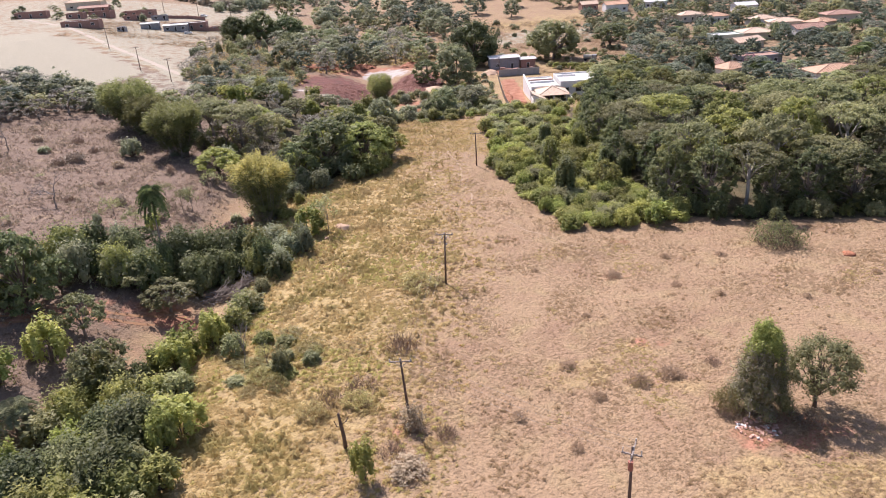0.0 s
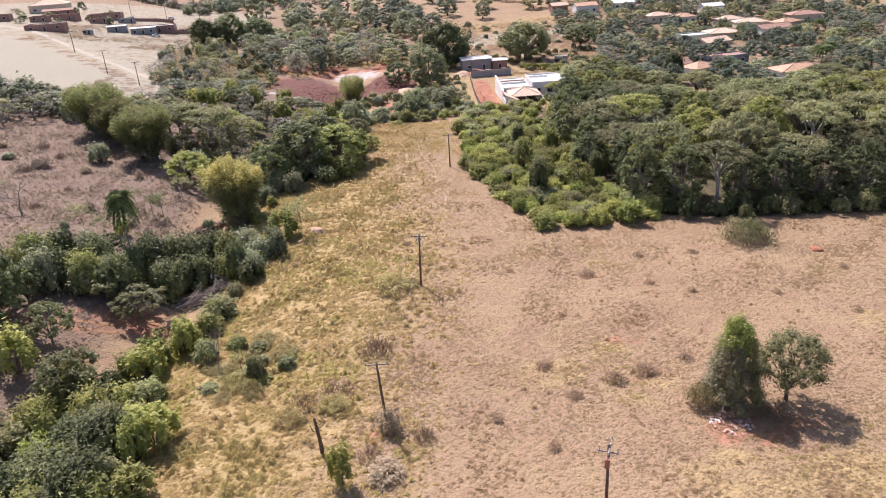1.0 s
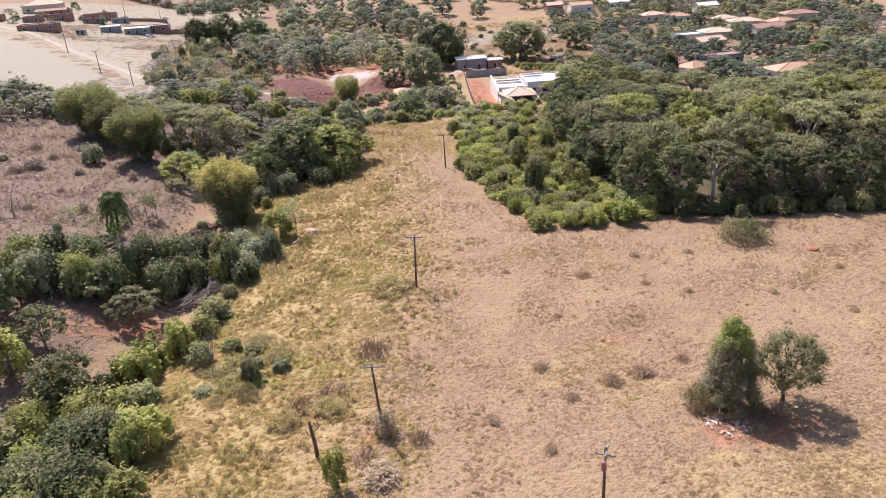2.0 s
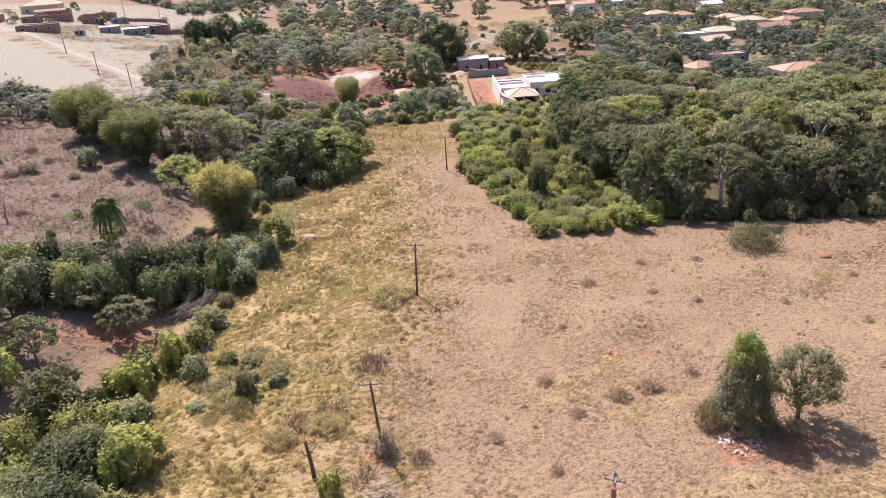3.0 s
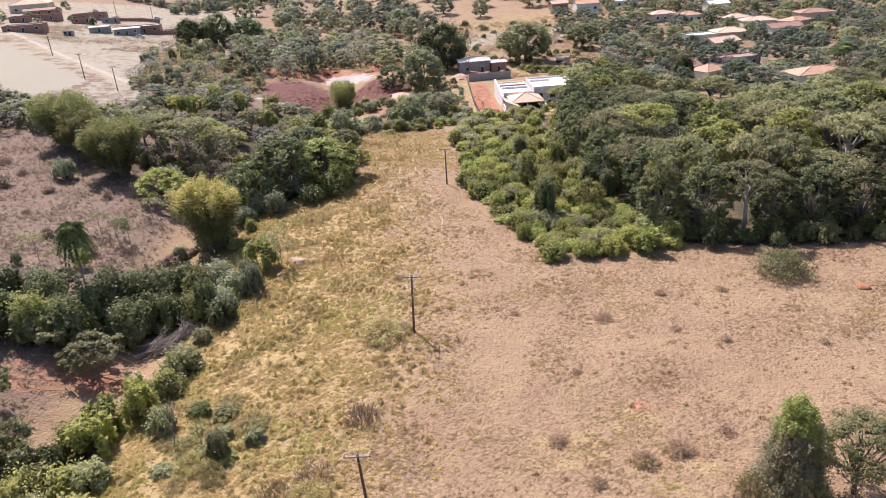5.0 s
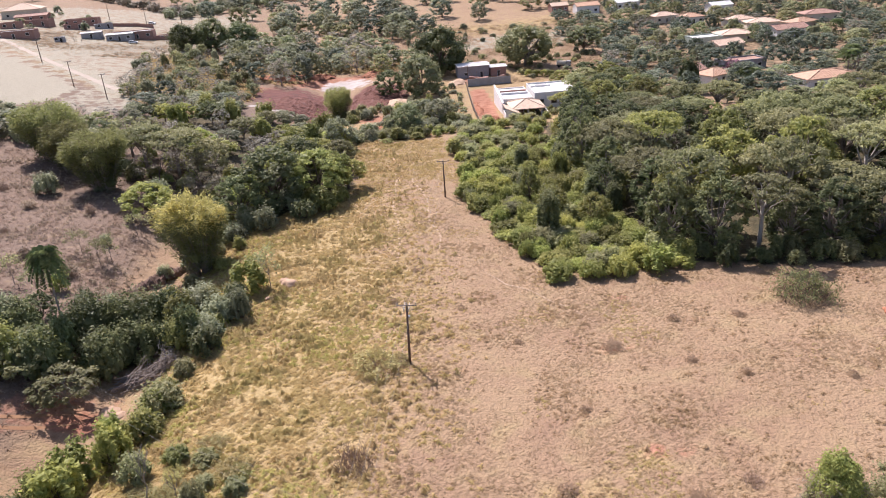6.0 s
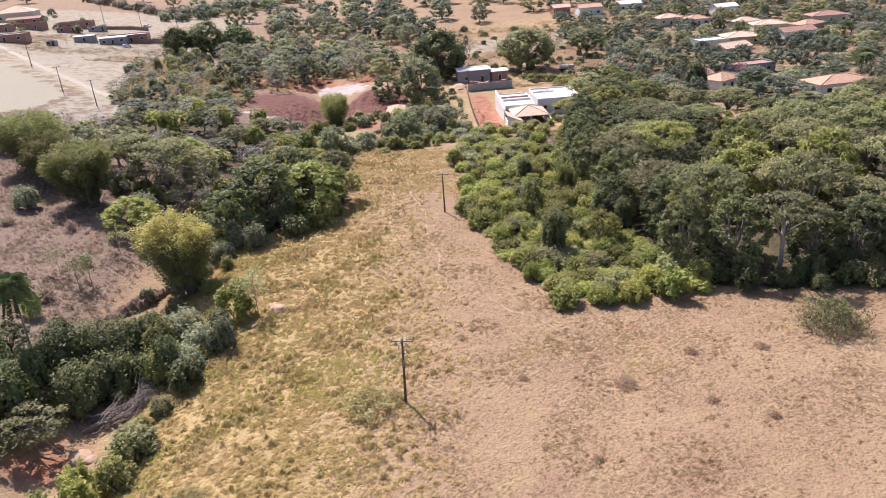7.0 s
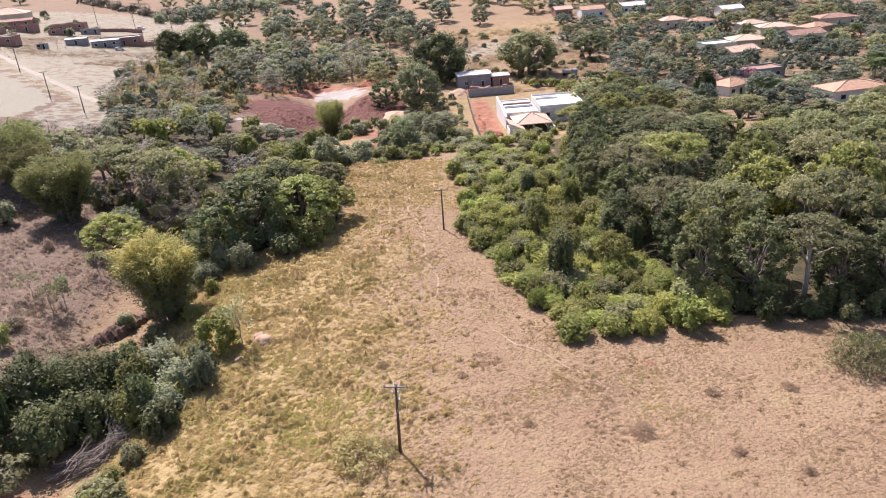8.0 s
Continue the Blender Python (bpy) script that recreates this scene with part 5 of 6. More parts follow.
bush_pink = Kind(bush(98, "flowering_bush", "pink-flowering garden bush beside houses", LEAF_PINK, 4, 6, 10, 900, 0.4), 4, 6)
bush_pink.put(127, 176, 5, 9)
vine_column.put(99, 151, 11, 8.5, 0, "dark cone-shaped tree between houses")

# ---- buildings ----


def ring_wall(g, x0, y0, x1, y1, z0, z1, t=0.2):
    """Four walls butted end to end round a rectangle."""
    g.box(x0, y0, z0, x1, y0 + t, z1)
    g.box(x0, y1 - t, z0, x1, y1, z1)
    g.box(x0, y0 + t, z0, x0 + t, y1 - t, z1)
    g.box(x1 - t, y0 + t, z0, x1, y1 - t, z1)


def hip(g, w, d, z, rise, over=0.5, ridge=0.4):
    """A hipped roof with thick eaves."""
    a, b = w / 2 + over, d / 2 + over
    r = ridge * max(0.0, a - b) + 0.05 if a >= b else 0.05
    q = 0.05 if a >= b else ridge * (b - a) + 0.05
    low = [(-a, -b), (a, -b), (a, b), (-a, b)]
    verts = [(x, y, z - 0.16) for x, y in low] + [(x, y, z) for x, y in low] + [(-r, -q, z + rise), (r, -q, z + rise), (r, q, z + rise), (-r, q, z + rise)]
    g.add(verts, [(3, 2, 1, 0), (0, 1, 5, 4), (1, 2, 6, 5), (2, 3, 7, 6), (3, 0, 4, 7), (4, 5, 9, 8), (5, 6, 10, 9), (6, 7, 11, 10), (7, 4, 8, 11), (8, 9, 10, 11)])


def gable(g, w, d, z, rise, over=0.45):
    a, b = w / 2 + over, d / 2 + over
    verts = [(-a, -b, z), (a, -b, z), (a, 0, z + rise), (-a, 0, z + rise), (-a, b, z), (a, b, z)]
    verts += [(x, y, k + 0.16) for x, y, k in verts]
    g.add(verts, [(3, 2, 1, 0), (4, 5, 2, 3), (6, 7, 8, 9), (9, 8, 11, 10), (0, 1, 7, 6), (5, 4, 10, 11), (1, 2, 8, 7), (2, 5, 11, 8), (4, 3, 9, 10), (3, 0, 6, 9)])


def tile_rows(g, w, d, z, rise, over, kind):
    """Raised rows of roof tiles that run down the slopes, and the ridge caps."""
    a, b = w / 2 + over, d / 2 + over
    if kind == "gable":
        n = int(2 * a / 0.9)
        for i in range(n):
            x = -a + 0.45 + i * 0.9
            for s in (-1, 1):
                g.tube([(x, s * b, z + 0.17), (x, s * 0.1, z + rise + 0.15)], 0.10, 0.10, 4)
        g.tube([(-a, 0, z + rise + 0.17), (a, 0, z + rise + 0.17)], 0.16, 0.16, 5)
    else:
        r = 0.4 * max(0.0, a - b) + 0.05 if a >= b else 0.05
        q = 0.05 if a >= b else 0.4 * (b - a) + 0.05
        for sx in (-1, 1):
            for sy in (-1, 1):
                g.tube([(sx * a, sy * b, z + 0.03), (sx * r, sy * q, z + rise + 0.05)], 0.14, 0.14, 5)
        g.tube([(-r, 0, z + rise + 0.05), (r, 0, z + rise + 0.05)], 0.16, 0.16, 5)
        n = int(2 * a / 0.9)
        for i in range(1, n):
            x = -a + i * 0.9
            u = min(1.0, (a - abs(x)) / max(0.1, a - r))
            for s in (-1, 1):
                g.tube([(x, s * b, z + 0.02), (x, s * (b + (q - b) * u), z + rise * u + 0.02)], 0.09, 0.09, 4)


def house(x, y, w, d, h, turn, wall, roof, kind, label, rise=1.4, openings=3, category="house", base=1.0):
    """A one-storey house: walls, roof, windows with frames and a door on the side that faces the pasture."""
    ob = root("house", label, category, "", pose(x, y, height(x, y), 0, 0, turn))
    g = Geo()
    ring_wall(g, -w / 2, -d / 2, w / 2, d / 2, -base, h)
    if kind == "gable":
        for s in (-1, 1):
            k = s * (w / 2 - 0.1)
            g.add([(k - 0.1, -d / 2, h), (k - 0.1, d / 2, h), (k - 0.1, 0, h + rise), (k + 0.1, -d / 2, h), (k + 0.1, d / 2, h), (k + 0.1, 0, h + rise)], [(0, 2, 1), (3, 4, 5), (0, 3, 5, 2), (1, 2, 5, 4)])
    part("wall", g, wall, ob)
    r = Geo()
    if kind == "hip":
        hip(r, w, d, h + 0.16, rise)
        top = part("roof", r, roof, ob)
        t = Geo()
        tile_rows(t, w, d, h + 0.16, rise, 0.5, "hip")
        part("ridge_tiles", t, roof, top)
    elif kind == "gable":
        gable(r, w, d, h + 0.02, rise)
        top = part("roof", r, roof, ob)
        t = Geo()
        tile_rows(t, w, d, h + 0.02, rise, 0.45, "gable")
        part("ridge_tiles", t, roof, top)
    else:
        r.box(-w / 2 + 0.2, -d / 2 + 0.2, h - 0.45, w / 2 - 0.2, d / 2 - 0.2, h - 0.3)
        part("roof", r, roof, ob)
        c = Geo()
        ring_wall(c, -w / 2 - 0.08, -d / 2 - 0.08, w / 2 + 0.08, d / 2 + 0.08, h, h + 0.12, 0.36)
        part("parapet", c, wall, ob)
    for i in range(openings):
        cx = -w / 2 + w * (i + 0.5) / openings
        door = i == openings // 2
        z0, z1, hw = (0, 2.1, 0.5) if door else (1.0, 2.1, 0.7)
        fr = Geo()
        ring = ((cx - hw - 0.1, z0 - 0.1, cx + hw + 0.1, z0), (cx - hw - 0.1, z1, cx + hw + 0.1, z1 + 0.1), (cx - hw - 0.1, z0, cx - hw, z1), (cx + hw, z0, cx + hw + 0.1, z1))
        for a, b, c, e in ring:
            fr.box(a, -d / 2 - 0.06, b, c, -d / 2 + 0.02, e)
        f = part("door" if door else "window", fr, WALL_WHITE if wall is not WALL_WHITE else WALL_GREY, ob)
        part("door_leaf" if door else "pane", Geo().box(cx - hw, -d / 2 - 0.03, z0, cx + hw, -d / 2 - 0.004, z1), DARK_OPENING, f)
    return ob


def block_wall(name, label, pts, h, mat, t=0.16):
    """A free-standing wall along points, with piers."""
    ob = root(name, label, "wall", "", pose(pts[0][0], pts[0][1], height(*pts[0])))
    ox, oy, oz = ob.matrix_basis.translation
    for (ax, ay), (bx, by) in zip(pts, pts[1:]):
        k = math.hypot(bx - ax, by - ay)
        n = max(1, round(k / 3.0))
        for i in range(n):
            px, py = ax + (bx - ax) * i / n, ay + (by - ay) * i / n
            qx, qy = ax + (bx - ax) * (i + 1) / n, ay + (by - ay) * (i + 1) / n
            zl = height((px + qx) / 2, (py + qy) / 2) - oz
            nx, ny = -(qy - py) / k * n * t / 2, (qx - px) / k * n * t / 2
            lo = [(px + nx - ox, py + ny - oy), (qx + nx - ox, qy + ny - oy), (qx - nx - ox, qy - ny - oy), (px - nx - ox, py - ny - oy)]
            g = Geo().add([(a, b, zl - 0.5) for a, b in lo] + [(a, b, zl + h) for a, b in lo], [(0, 1, 2, 3), (7, 6, 5, 4), (0, 4, 5, 1), (1, 5, 6, 2), (2, 6, 7, 3), (3, 7, 4, 0)])
            part("panel", g, mat, ob)
            part("pier", Geo().box(px - ox - 0.14, py - oy - 0.14, zl - 0.5, px - ox + 0.14, py - oy + 0.14, zl + h + 0.08), mat, ob)
    return ob


def white_house():
    """The unfinished white house beyond the pasture: flat-roofed blocks, a hipped veranda and a small gabled front."""
    ob = root("white_house", "unfinished white house with flat roofs and a tiled veranda", "house", "", pose(38, 134, height(40, 145), 0, 0, -4))
    g = Geo()
    ring_wall(g, 0.6, 14, 9.4, 31, -1, 4.0)
    g.add([(-0.1, 12, -1), (0.35, 12, -1), (0.35, 33, -1), (-0.1, 33, -1), (-0.1, 12, 3.4), (0.35, 12, 3.4), (0.35, 33, 4.9), (-0.1, 33, 4.9)], [(0, 3, 2, 1), (4, 5, 6, 7), (0, 1, 5, 4), (1, 2, 6, 5), (2, 3, 7, 6), (3, 0, 4, 7)])
    part("wall", g, WALL_WHITE, ob, "tall white side wall and rear block")
    part("roof", Geo().box(0.85, 14.3, 3.5, 9.1, 30.7, 3.65), ROOF_METAL, ob, "pale flat roof behind parapets")
    part("beam", Geo().box(0.85, 21.5, 3.66, 9.1, 22.3, 4.3), WALL_WHITE, ob)
    part("beam", Geo().box(0.85, 24.6, 3.66, 9.1, 25.2, 4.3), WALL_BRICK, ob, "bare brick upstand on the roof")
    g = Geo()
    ring_wall(g, 10.6, 17, 23.4, 33, -1, 4.6)
    g.box(10.6, 25, 4.6, 17, 25.3, 5.2)
    side = part("wall", g, WALL_WHITE, ob, "white rendered block with a parapet")
    part("roof", Geo().box(10.9, 17.3, 4.0, 23.1, 32.7, 4.15), ROOF_METAL, ob, "pale flat roof behind parapets")
    for k in (11.6, 15.6, 19.6):
        w = part("window", Geo().box(k, 16.94, 1.0, k + 1.8, 17.03, 2.5), WALL_GREY, ob)
        part("pane", Geo().box(k + 0.1, 16.9, 1.1, k + 1.7, 16.936, 2.4), DARK_OPENING, w)
    part("roof_hatch", Geo().box(13, 27.5, 4.16, 16.5, 30.5, 4.5), WALL_GREY, ob, "dark opening in the flat roof")
    r = Geo()
    hip(r, 9.2, 9.6, 3.1, 1.9, 0.45)
    r.v = [(x + 6.4, y + 8.4, z) for x, y, z in r.v]
    top = part("veranda_roof", r, ROOF_PALE, ob, "pinkish clay-tiled hipped roof")
    t = Geo()
    tile_rows(t, 9.2, 9.6, 3.1, 1.9, 0.45, "hip")
    t.v = [(x + 6.4, y + 8.4, z) for x, y, z in t.v]
    part("ridge_tiles", t, ROOF_PALE, top)
    for px in (2.2, 6.4, 10.4):
        for py in (4.2, 12.5):
            part("column", Geo().box(px - 0.2, py - 0.2, -1, px + 0.2, py + 0.2, 3.0), WALL_WHITE, ob)
    part("back_wall", Geo().box(2.0, 12.8, -1, 10.6, 13.0, 3.0), WALL_BRICK, ob, "bare brick wall under the veranda")
    g = Geo()
    ring_wall(g, -0.6, 0, 3.2, 6.0, -1, 2.5)
    g.add([(-0.6, 0, 2.5), (3.2, 0, 2.5), (-0.6, 0, 4.2), (-0.6, 0.25, 2.5), (3.2, 0.25, 2.5), (-0.6, 0.25, 4.2)], [(0, 1, 2), (5, 4, 3), (0, 3, 4, 1), (1, 4, 5, 2), (2, 5, 3, 0)])
    part("front_wall", g, WALL_WHITE, ob, "small white gabled front")
    part("front_roof", Geo().add([(-0.8, -0.2, 4.3), (3.5, -0.2, 2.4), (3.5, 6.2, 2.4), (-0.8, 6.2, 4.3), (-0.8, -0.2, 4.45), (3.5, -0.2, 2.55), (3.5, 6.2, 2.55), (-0.8, 6.2, 4.45)], [(3, 2, 1, 0), (4, 5, 6, 7), (0, 1, 5, 4), (1, 2, 6, 5), (2, 3, 7, 6), (3, 0, 4, 7)]), ROOF_PALE, ob, "pinkish tiled lean-to roof")
    part("low_wall", Geo().box(3.4, 0.5, -1, 9.5, 0.75, 1.1), WALL_WHITE, ob)
    part("low_wall", Geo().box(11.5, 1.5, -1, 11.75, 12, 2.4), WALL_WHITE, ob)
    return ob


white_house()
block_wall("yard_wall", "long grey concrete-block yard wall", [(36.0, 195), (52, 196)], 2.6, WALL_GREY)
block_wall("yard_wall", "white rendered yard wall behind trees", [(70, 166), (76, 170), (82, 166)], 2.4, WALL_WHITE)
house(41, 216, 12, 8, 4.3, 0, WALL_GREY, ROOF_METAL, "gable", "grey block shed with a pale sheet roof", 0.35, 2, "shed")
house(50.5, 214, 6, 6, 3.3, 0, WALL_BRICK, ROOF_METAL, "gable", "small brick annex with a pale sheet roof", 0.3, 1, "shed")
house(66, 166, 8, 7, 2.8, 20, WALL_WHITE, ROOF_PALE, "gable", "small white building with a pinkish tiled roof", 1.2, 2)


def fence(pts, h, gap, label):
    ob = root("fence", label, "fence", "", pose(pts[0][0], pts[0][1], height(*pts[0])))
    ox, oy, oz = ob.matrix_basis.translation
    for (ax, ay), (bx, by) in zip(pts, pts[1:]):
        n = max(2, int(math.hypot(bx - ax, by - ay) / gap))
        tops = []
        for i in range(n + 1):
            x, y = ax + (bx - ax) * i / n, ay + (by - ay) * i / n
            z = height(x, y) - oz
            part("post", Geo().tube([(x - ox, y - oy, z - 0.3), (x - ox, y - oy, z + h)], 0.09, 0.08, 5), BARK_PALE, ob)
            tops.append((x - ox, y - oy, z))
        for k in (0.4, 0.7, 0.95):
            part("wire", Geo().tube([(x, y, z + h * k) for x, y, z in tops], 0.012, 0.012, 3), WIRE_METAL, ob)


fence([(29.4, 133), (34.6, 188), (35.5, 196)], 1.9, 2.6, "pale post-and-wire fence beside the yard")
fence([(-128, 302), (-150, 308), (-172, 318)], 1.4, 3.5, "wooden posts of a field fence")

# across the pale field
house(-113, 322, 20, 8, 3.4, 4, WALL_BRICK, ROOF_METAL, "flat", "long low unfinished house with grey walls", 1, 4)
house(-117, 314, 12, 6, 3.0, 4, WALL_GREY, ROOF_METAL, "gable", "grey house wing with a pale sheet roof", 0.4, 3)
house(-131, 317, 9, 6, 2.6, 8, WALL_GREY, ROOF_METAL, "gable", "open shed with a pale sheet roof", 0.3, 1, "shed")
house(-96, 323, 12, 6, 2.2, 4, WALL_BRICK, ROOF_METAL, "flat", "roofless bare brick walls beside a house", 1, 2)
house(-160, 303, 18, 8, 3.2, 6, WALL_BRICK, ROOF_METAL, "flat", "bare brick house without a roof", 1, 3)
house(-188, 386, 20, 16, 4.0, 8, WALL_CREAM, ROOF_PALE, "hip", "large pavilion with a broad tiled roof", 3.2, 3)
house(-176, 366, 16, 10, 2.6, 8, WALL_BRICK, ROOF_OLD, "gable", "low brick outbuilding with old tiles", 1.0, 3)
house(-150, 362, 18, 8, 3.0, 5, WALL_BRICK, ROOF_OLD, "flat", "bare brick walls of a row of sheds", 1, 4)
house(-200, 340, 16, 8, 3.0, 10, WALL_BRICK, ROOF_OLD, "flat", "bare brick building beside a field", 1, 3)
for x, y, w, d, h, turn, wall, label in (
        (-148, 345, 10, 6, 2.6, 12, WALL_BRICK, "small bare brick shed in a yard"),
        (-166, 348, 12, 7, 3.0, -5, WALL_BRICK, "roofless brick house under construction"),
        (-136, 352, 9, 5, 2.4, 20, WALL_GREY, "small grey shed beside brick walls"),
        (-176, 338, 9, 6, 2.8, 3, WALL_BRICK, "small bare brick hut beside a track"),
        (-140, 300, 4, 3, 2.2, 0, WALL_GREY, "tiny dark hut on the field")):
    house(x, y, w, d, h, turn, wall, ROOF_METAL if wall is WALL_GREY else ROOF_OLD, "flat", label, 1, 2)
block_wall("yard_wall", "low bare brick yard wall", [(-104, 318), (-92, 320), (-86, 312)], 1.6, WALL_BRICK)
block_wall("yard_wall", "low bare brick yard wall", [(-140, 358), (-122, 362), (-112, 358)], 1.8, WALL_BRICK)
block_wall("field_wall", "long grey concrete wall beside a field", [(-255, 312), (-208, 305)], 2.6, WALL_GREY)
# the town
for x, y, w, d, h, turn, wall, roof, kind, label in (
        (146, 238, 13, 9, 5.0, 3, WALL_GREEN, ROOF_METAL, "flat", "sage-green flat-roofed house with a parapet"),
        (166, 250, 15, 11, 3.2, -8, WALL_CREAM, ROOF_PALE, "hip", "cream house with a broad pale tiled roof"),
        (150, 227, 13, 9, 3.0, 14, WALL_CREAM, ROOF_PALE, "gable", "low house with a pale orange tiled roof"),
        (115, 166, 11, 8, 3.0, 25, WALL_WHITE, ROOF_CLAY, "hip", "house with stepped red tiled roofs"),
        (111, 176, 9, 7, 3.0, 25, WALL_CREAM, ROOF_OLD, "gable", "small house with a weathered tiled roof"),
        (138, 141, 18, 9, 3.2, 4, WALL_WHITE, ROOF_CLAY, "hip", "long house with a reddish tiled roof and white walls"),
        (135, 186, 16, 8, 3.4, 5, WALL_GREY, ROOF_OLD, "flat", "dark grey flat-roofed house beside a road")):
    house(x, y, w, d, h, turn, wall, roof, kind, label, 1.7)
for x, y, w, d, h, turn, wall, roof, kind, label in (
        (169, 300, 11, 8, 3.2, 0, WALL_WHITE, ROOF_CLAY, "hip", "white house with a clay tiled roof"),
        (158, 309, 13, 8, 3.2, 8, WALL_CREAM, ROOF_PALE, "hip", "cream house with a pale tiled roof"),
        (192, 272, 16, 9, 3.2, -12, WALL_CREAM, ROOF_PALE, "hip", "cream house with a pale tiled roof"),
        (190, 248, 16, 9, 3.4, 6, WALL_WHITE, ROOF_OLD, "gable", "house with an old dark tiled roof"),
        (205, 262, 14, 9, 3.4, 20, WALL_CREAM, ROOF_CLAY, "hip", "cream house with a red clay tiled roof"),
        (130, 352, 13, 9, 4.0, 0, WALL_WHITE, ROOF_CLAY, "gable", "white and brick house on the rise"),
        (196, 324, 12, 8, 3.4, 5, WALL_WHITE, ROOF_METAL, "gable", "white house with a pale sheet roof"),
        (186, 284, 13, 8, 3.2, 10, WALL_WHITE, ROOF_PALE, "hip", "white house with a faded pale tiled roof"),
        (226, 280, 18, 10, 3.4, -6, WALL_CREAM, ROOF_OLD, "hip", "wide cream house with a brownish tiled roof"),
        (117, 364, 10, 7, 3.2, 4, WALL_BRICK, ROOF_PALE, "gable", "small brick house with a pale roof"),
        (155, 356, 14, 8, 3.4, 0, WALL_WHITE, ROOF_METAL, "gable", "long white building with a sheet roof")):
    house(x, y, w, d, h, turn, wall, roof, kind, label, 1.7)
block_wall("yard_wall", "white rendered wall beside a house", [(146, 138), (156, 142)], 3.2, WALL_WHITE)
block_wall("yard_wall", "grey wall beside a road", [(122, 190), (140, 194)], 2.6, WALL_GREY)
scatter([(88, 124), (100, 124), (135, 118), (165, 112), (290, 320), (240, 400), (120, 400), (98, 300), (104, 240), (84, 180), (78, 150)], 8.6, [far_dark, far_dark_b, far_mid, far_olive, far_dark_b, far_dark, far_grey, far_dry], (3.6, 9.0), (6, 11.5), "town trees", 31, town_free)
scatter([(88, 124), (170, 118), (270, 300), (230, 380), (120, 400), (84, 180)], 13, [far_bush, far_bush, far_mid], (1.6, 3.2), (4, 6), "garden bushes", 39)
scatter([(100, 130), (210, 110), (240, 300), (120, 330)], 32, [palm_tall, palm_low], (6, 10), (5, 7), "town palms", 32, town_free)
scatter([(62, 140), (86, 130), (84, 165), (80, 180), (66, 178)], 7, [broad_mid, broad_olive, broad_dark], (6, 9), (8, 11), "trees behind the white house", 33)
# far country
tufts("far_dry_grass", "dry tan grass round the houses", GRASS_TAN, 9000, (-160, 130, 130, 345), lambda x, y: (0.15 + 0.85 * patchy(x, y, 0.05, 0.4, 0.65, 33)) if (x > 10 and y > 195) or (x < -84 and y > 265) else 0, 0.35, 1.2, 6, 8)
scatter([(30, 234), (110, 236), (118, 330), (20, 345), (24, 270)], 9.5, [far_bush, far_bush, far_scrub, far_bush, far_grey], (0.8, 3.2), (3, 6.5), "pasture shrubs", 40)
scatter([(-60, 340), (70, 352), (110, 360), (120, 470), (60, 480), (-140, 520), (-110, 430)], 24, [far_dark, far_grey, far_olive, far_mid], (7, 13), (10, 17), "far trees", 34)
scatter([(-50, 335), (10, 335), (25, 300), (40, 320), (22, 420), (-40, 400)], 13, [far_dark, far_grey], (9, 13), (11, 15), "far trees", 35)
scatter([(-210, 330), (-140, 335), (-135, 380), (-180, 410), (-230, 380)], 13, [far_bush, far_olive, far_bush], (1.5, 4), (4, 7), "yard shrubs", 47)
scatter([(-118, 400), (-102, 392), (-20, 560), (-40, 580)], 7, [far_bush, far_grey], (4, 7), (8, 12), "far hedge", 36)
scatter([(60, 430), (280, 370), (320, 420), (260, 560), (60, 620)], 20, [far_dark, far_mid, far_olive], (7, 12), (10, 16), "far trees", 37)
scatter([(-320, 420), (-150, 500), (60, 560), (60, 760), (-400, 760)], 46, [far_dark, far_grey, far_olive], (7, 12), (10, 17), "far trees", 38)
round_mid.put(60, 176, 2.4, 14, 0, "long clipped green hedge behind the white house")

# ---- poles and wires ----


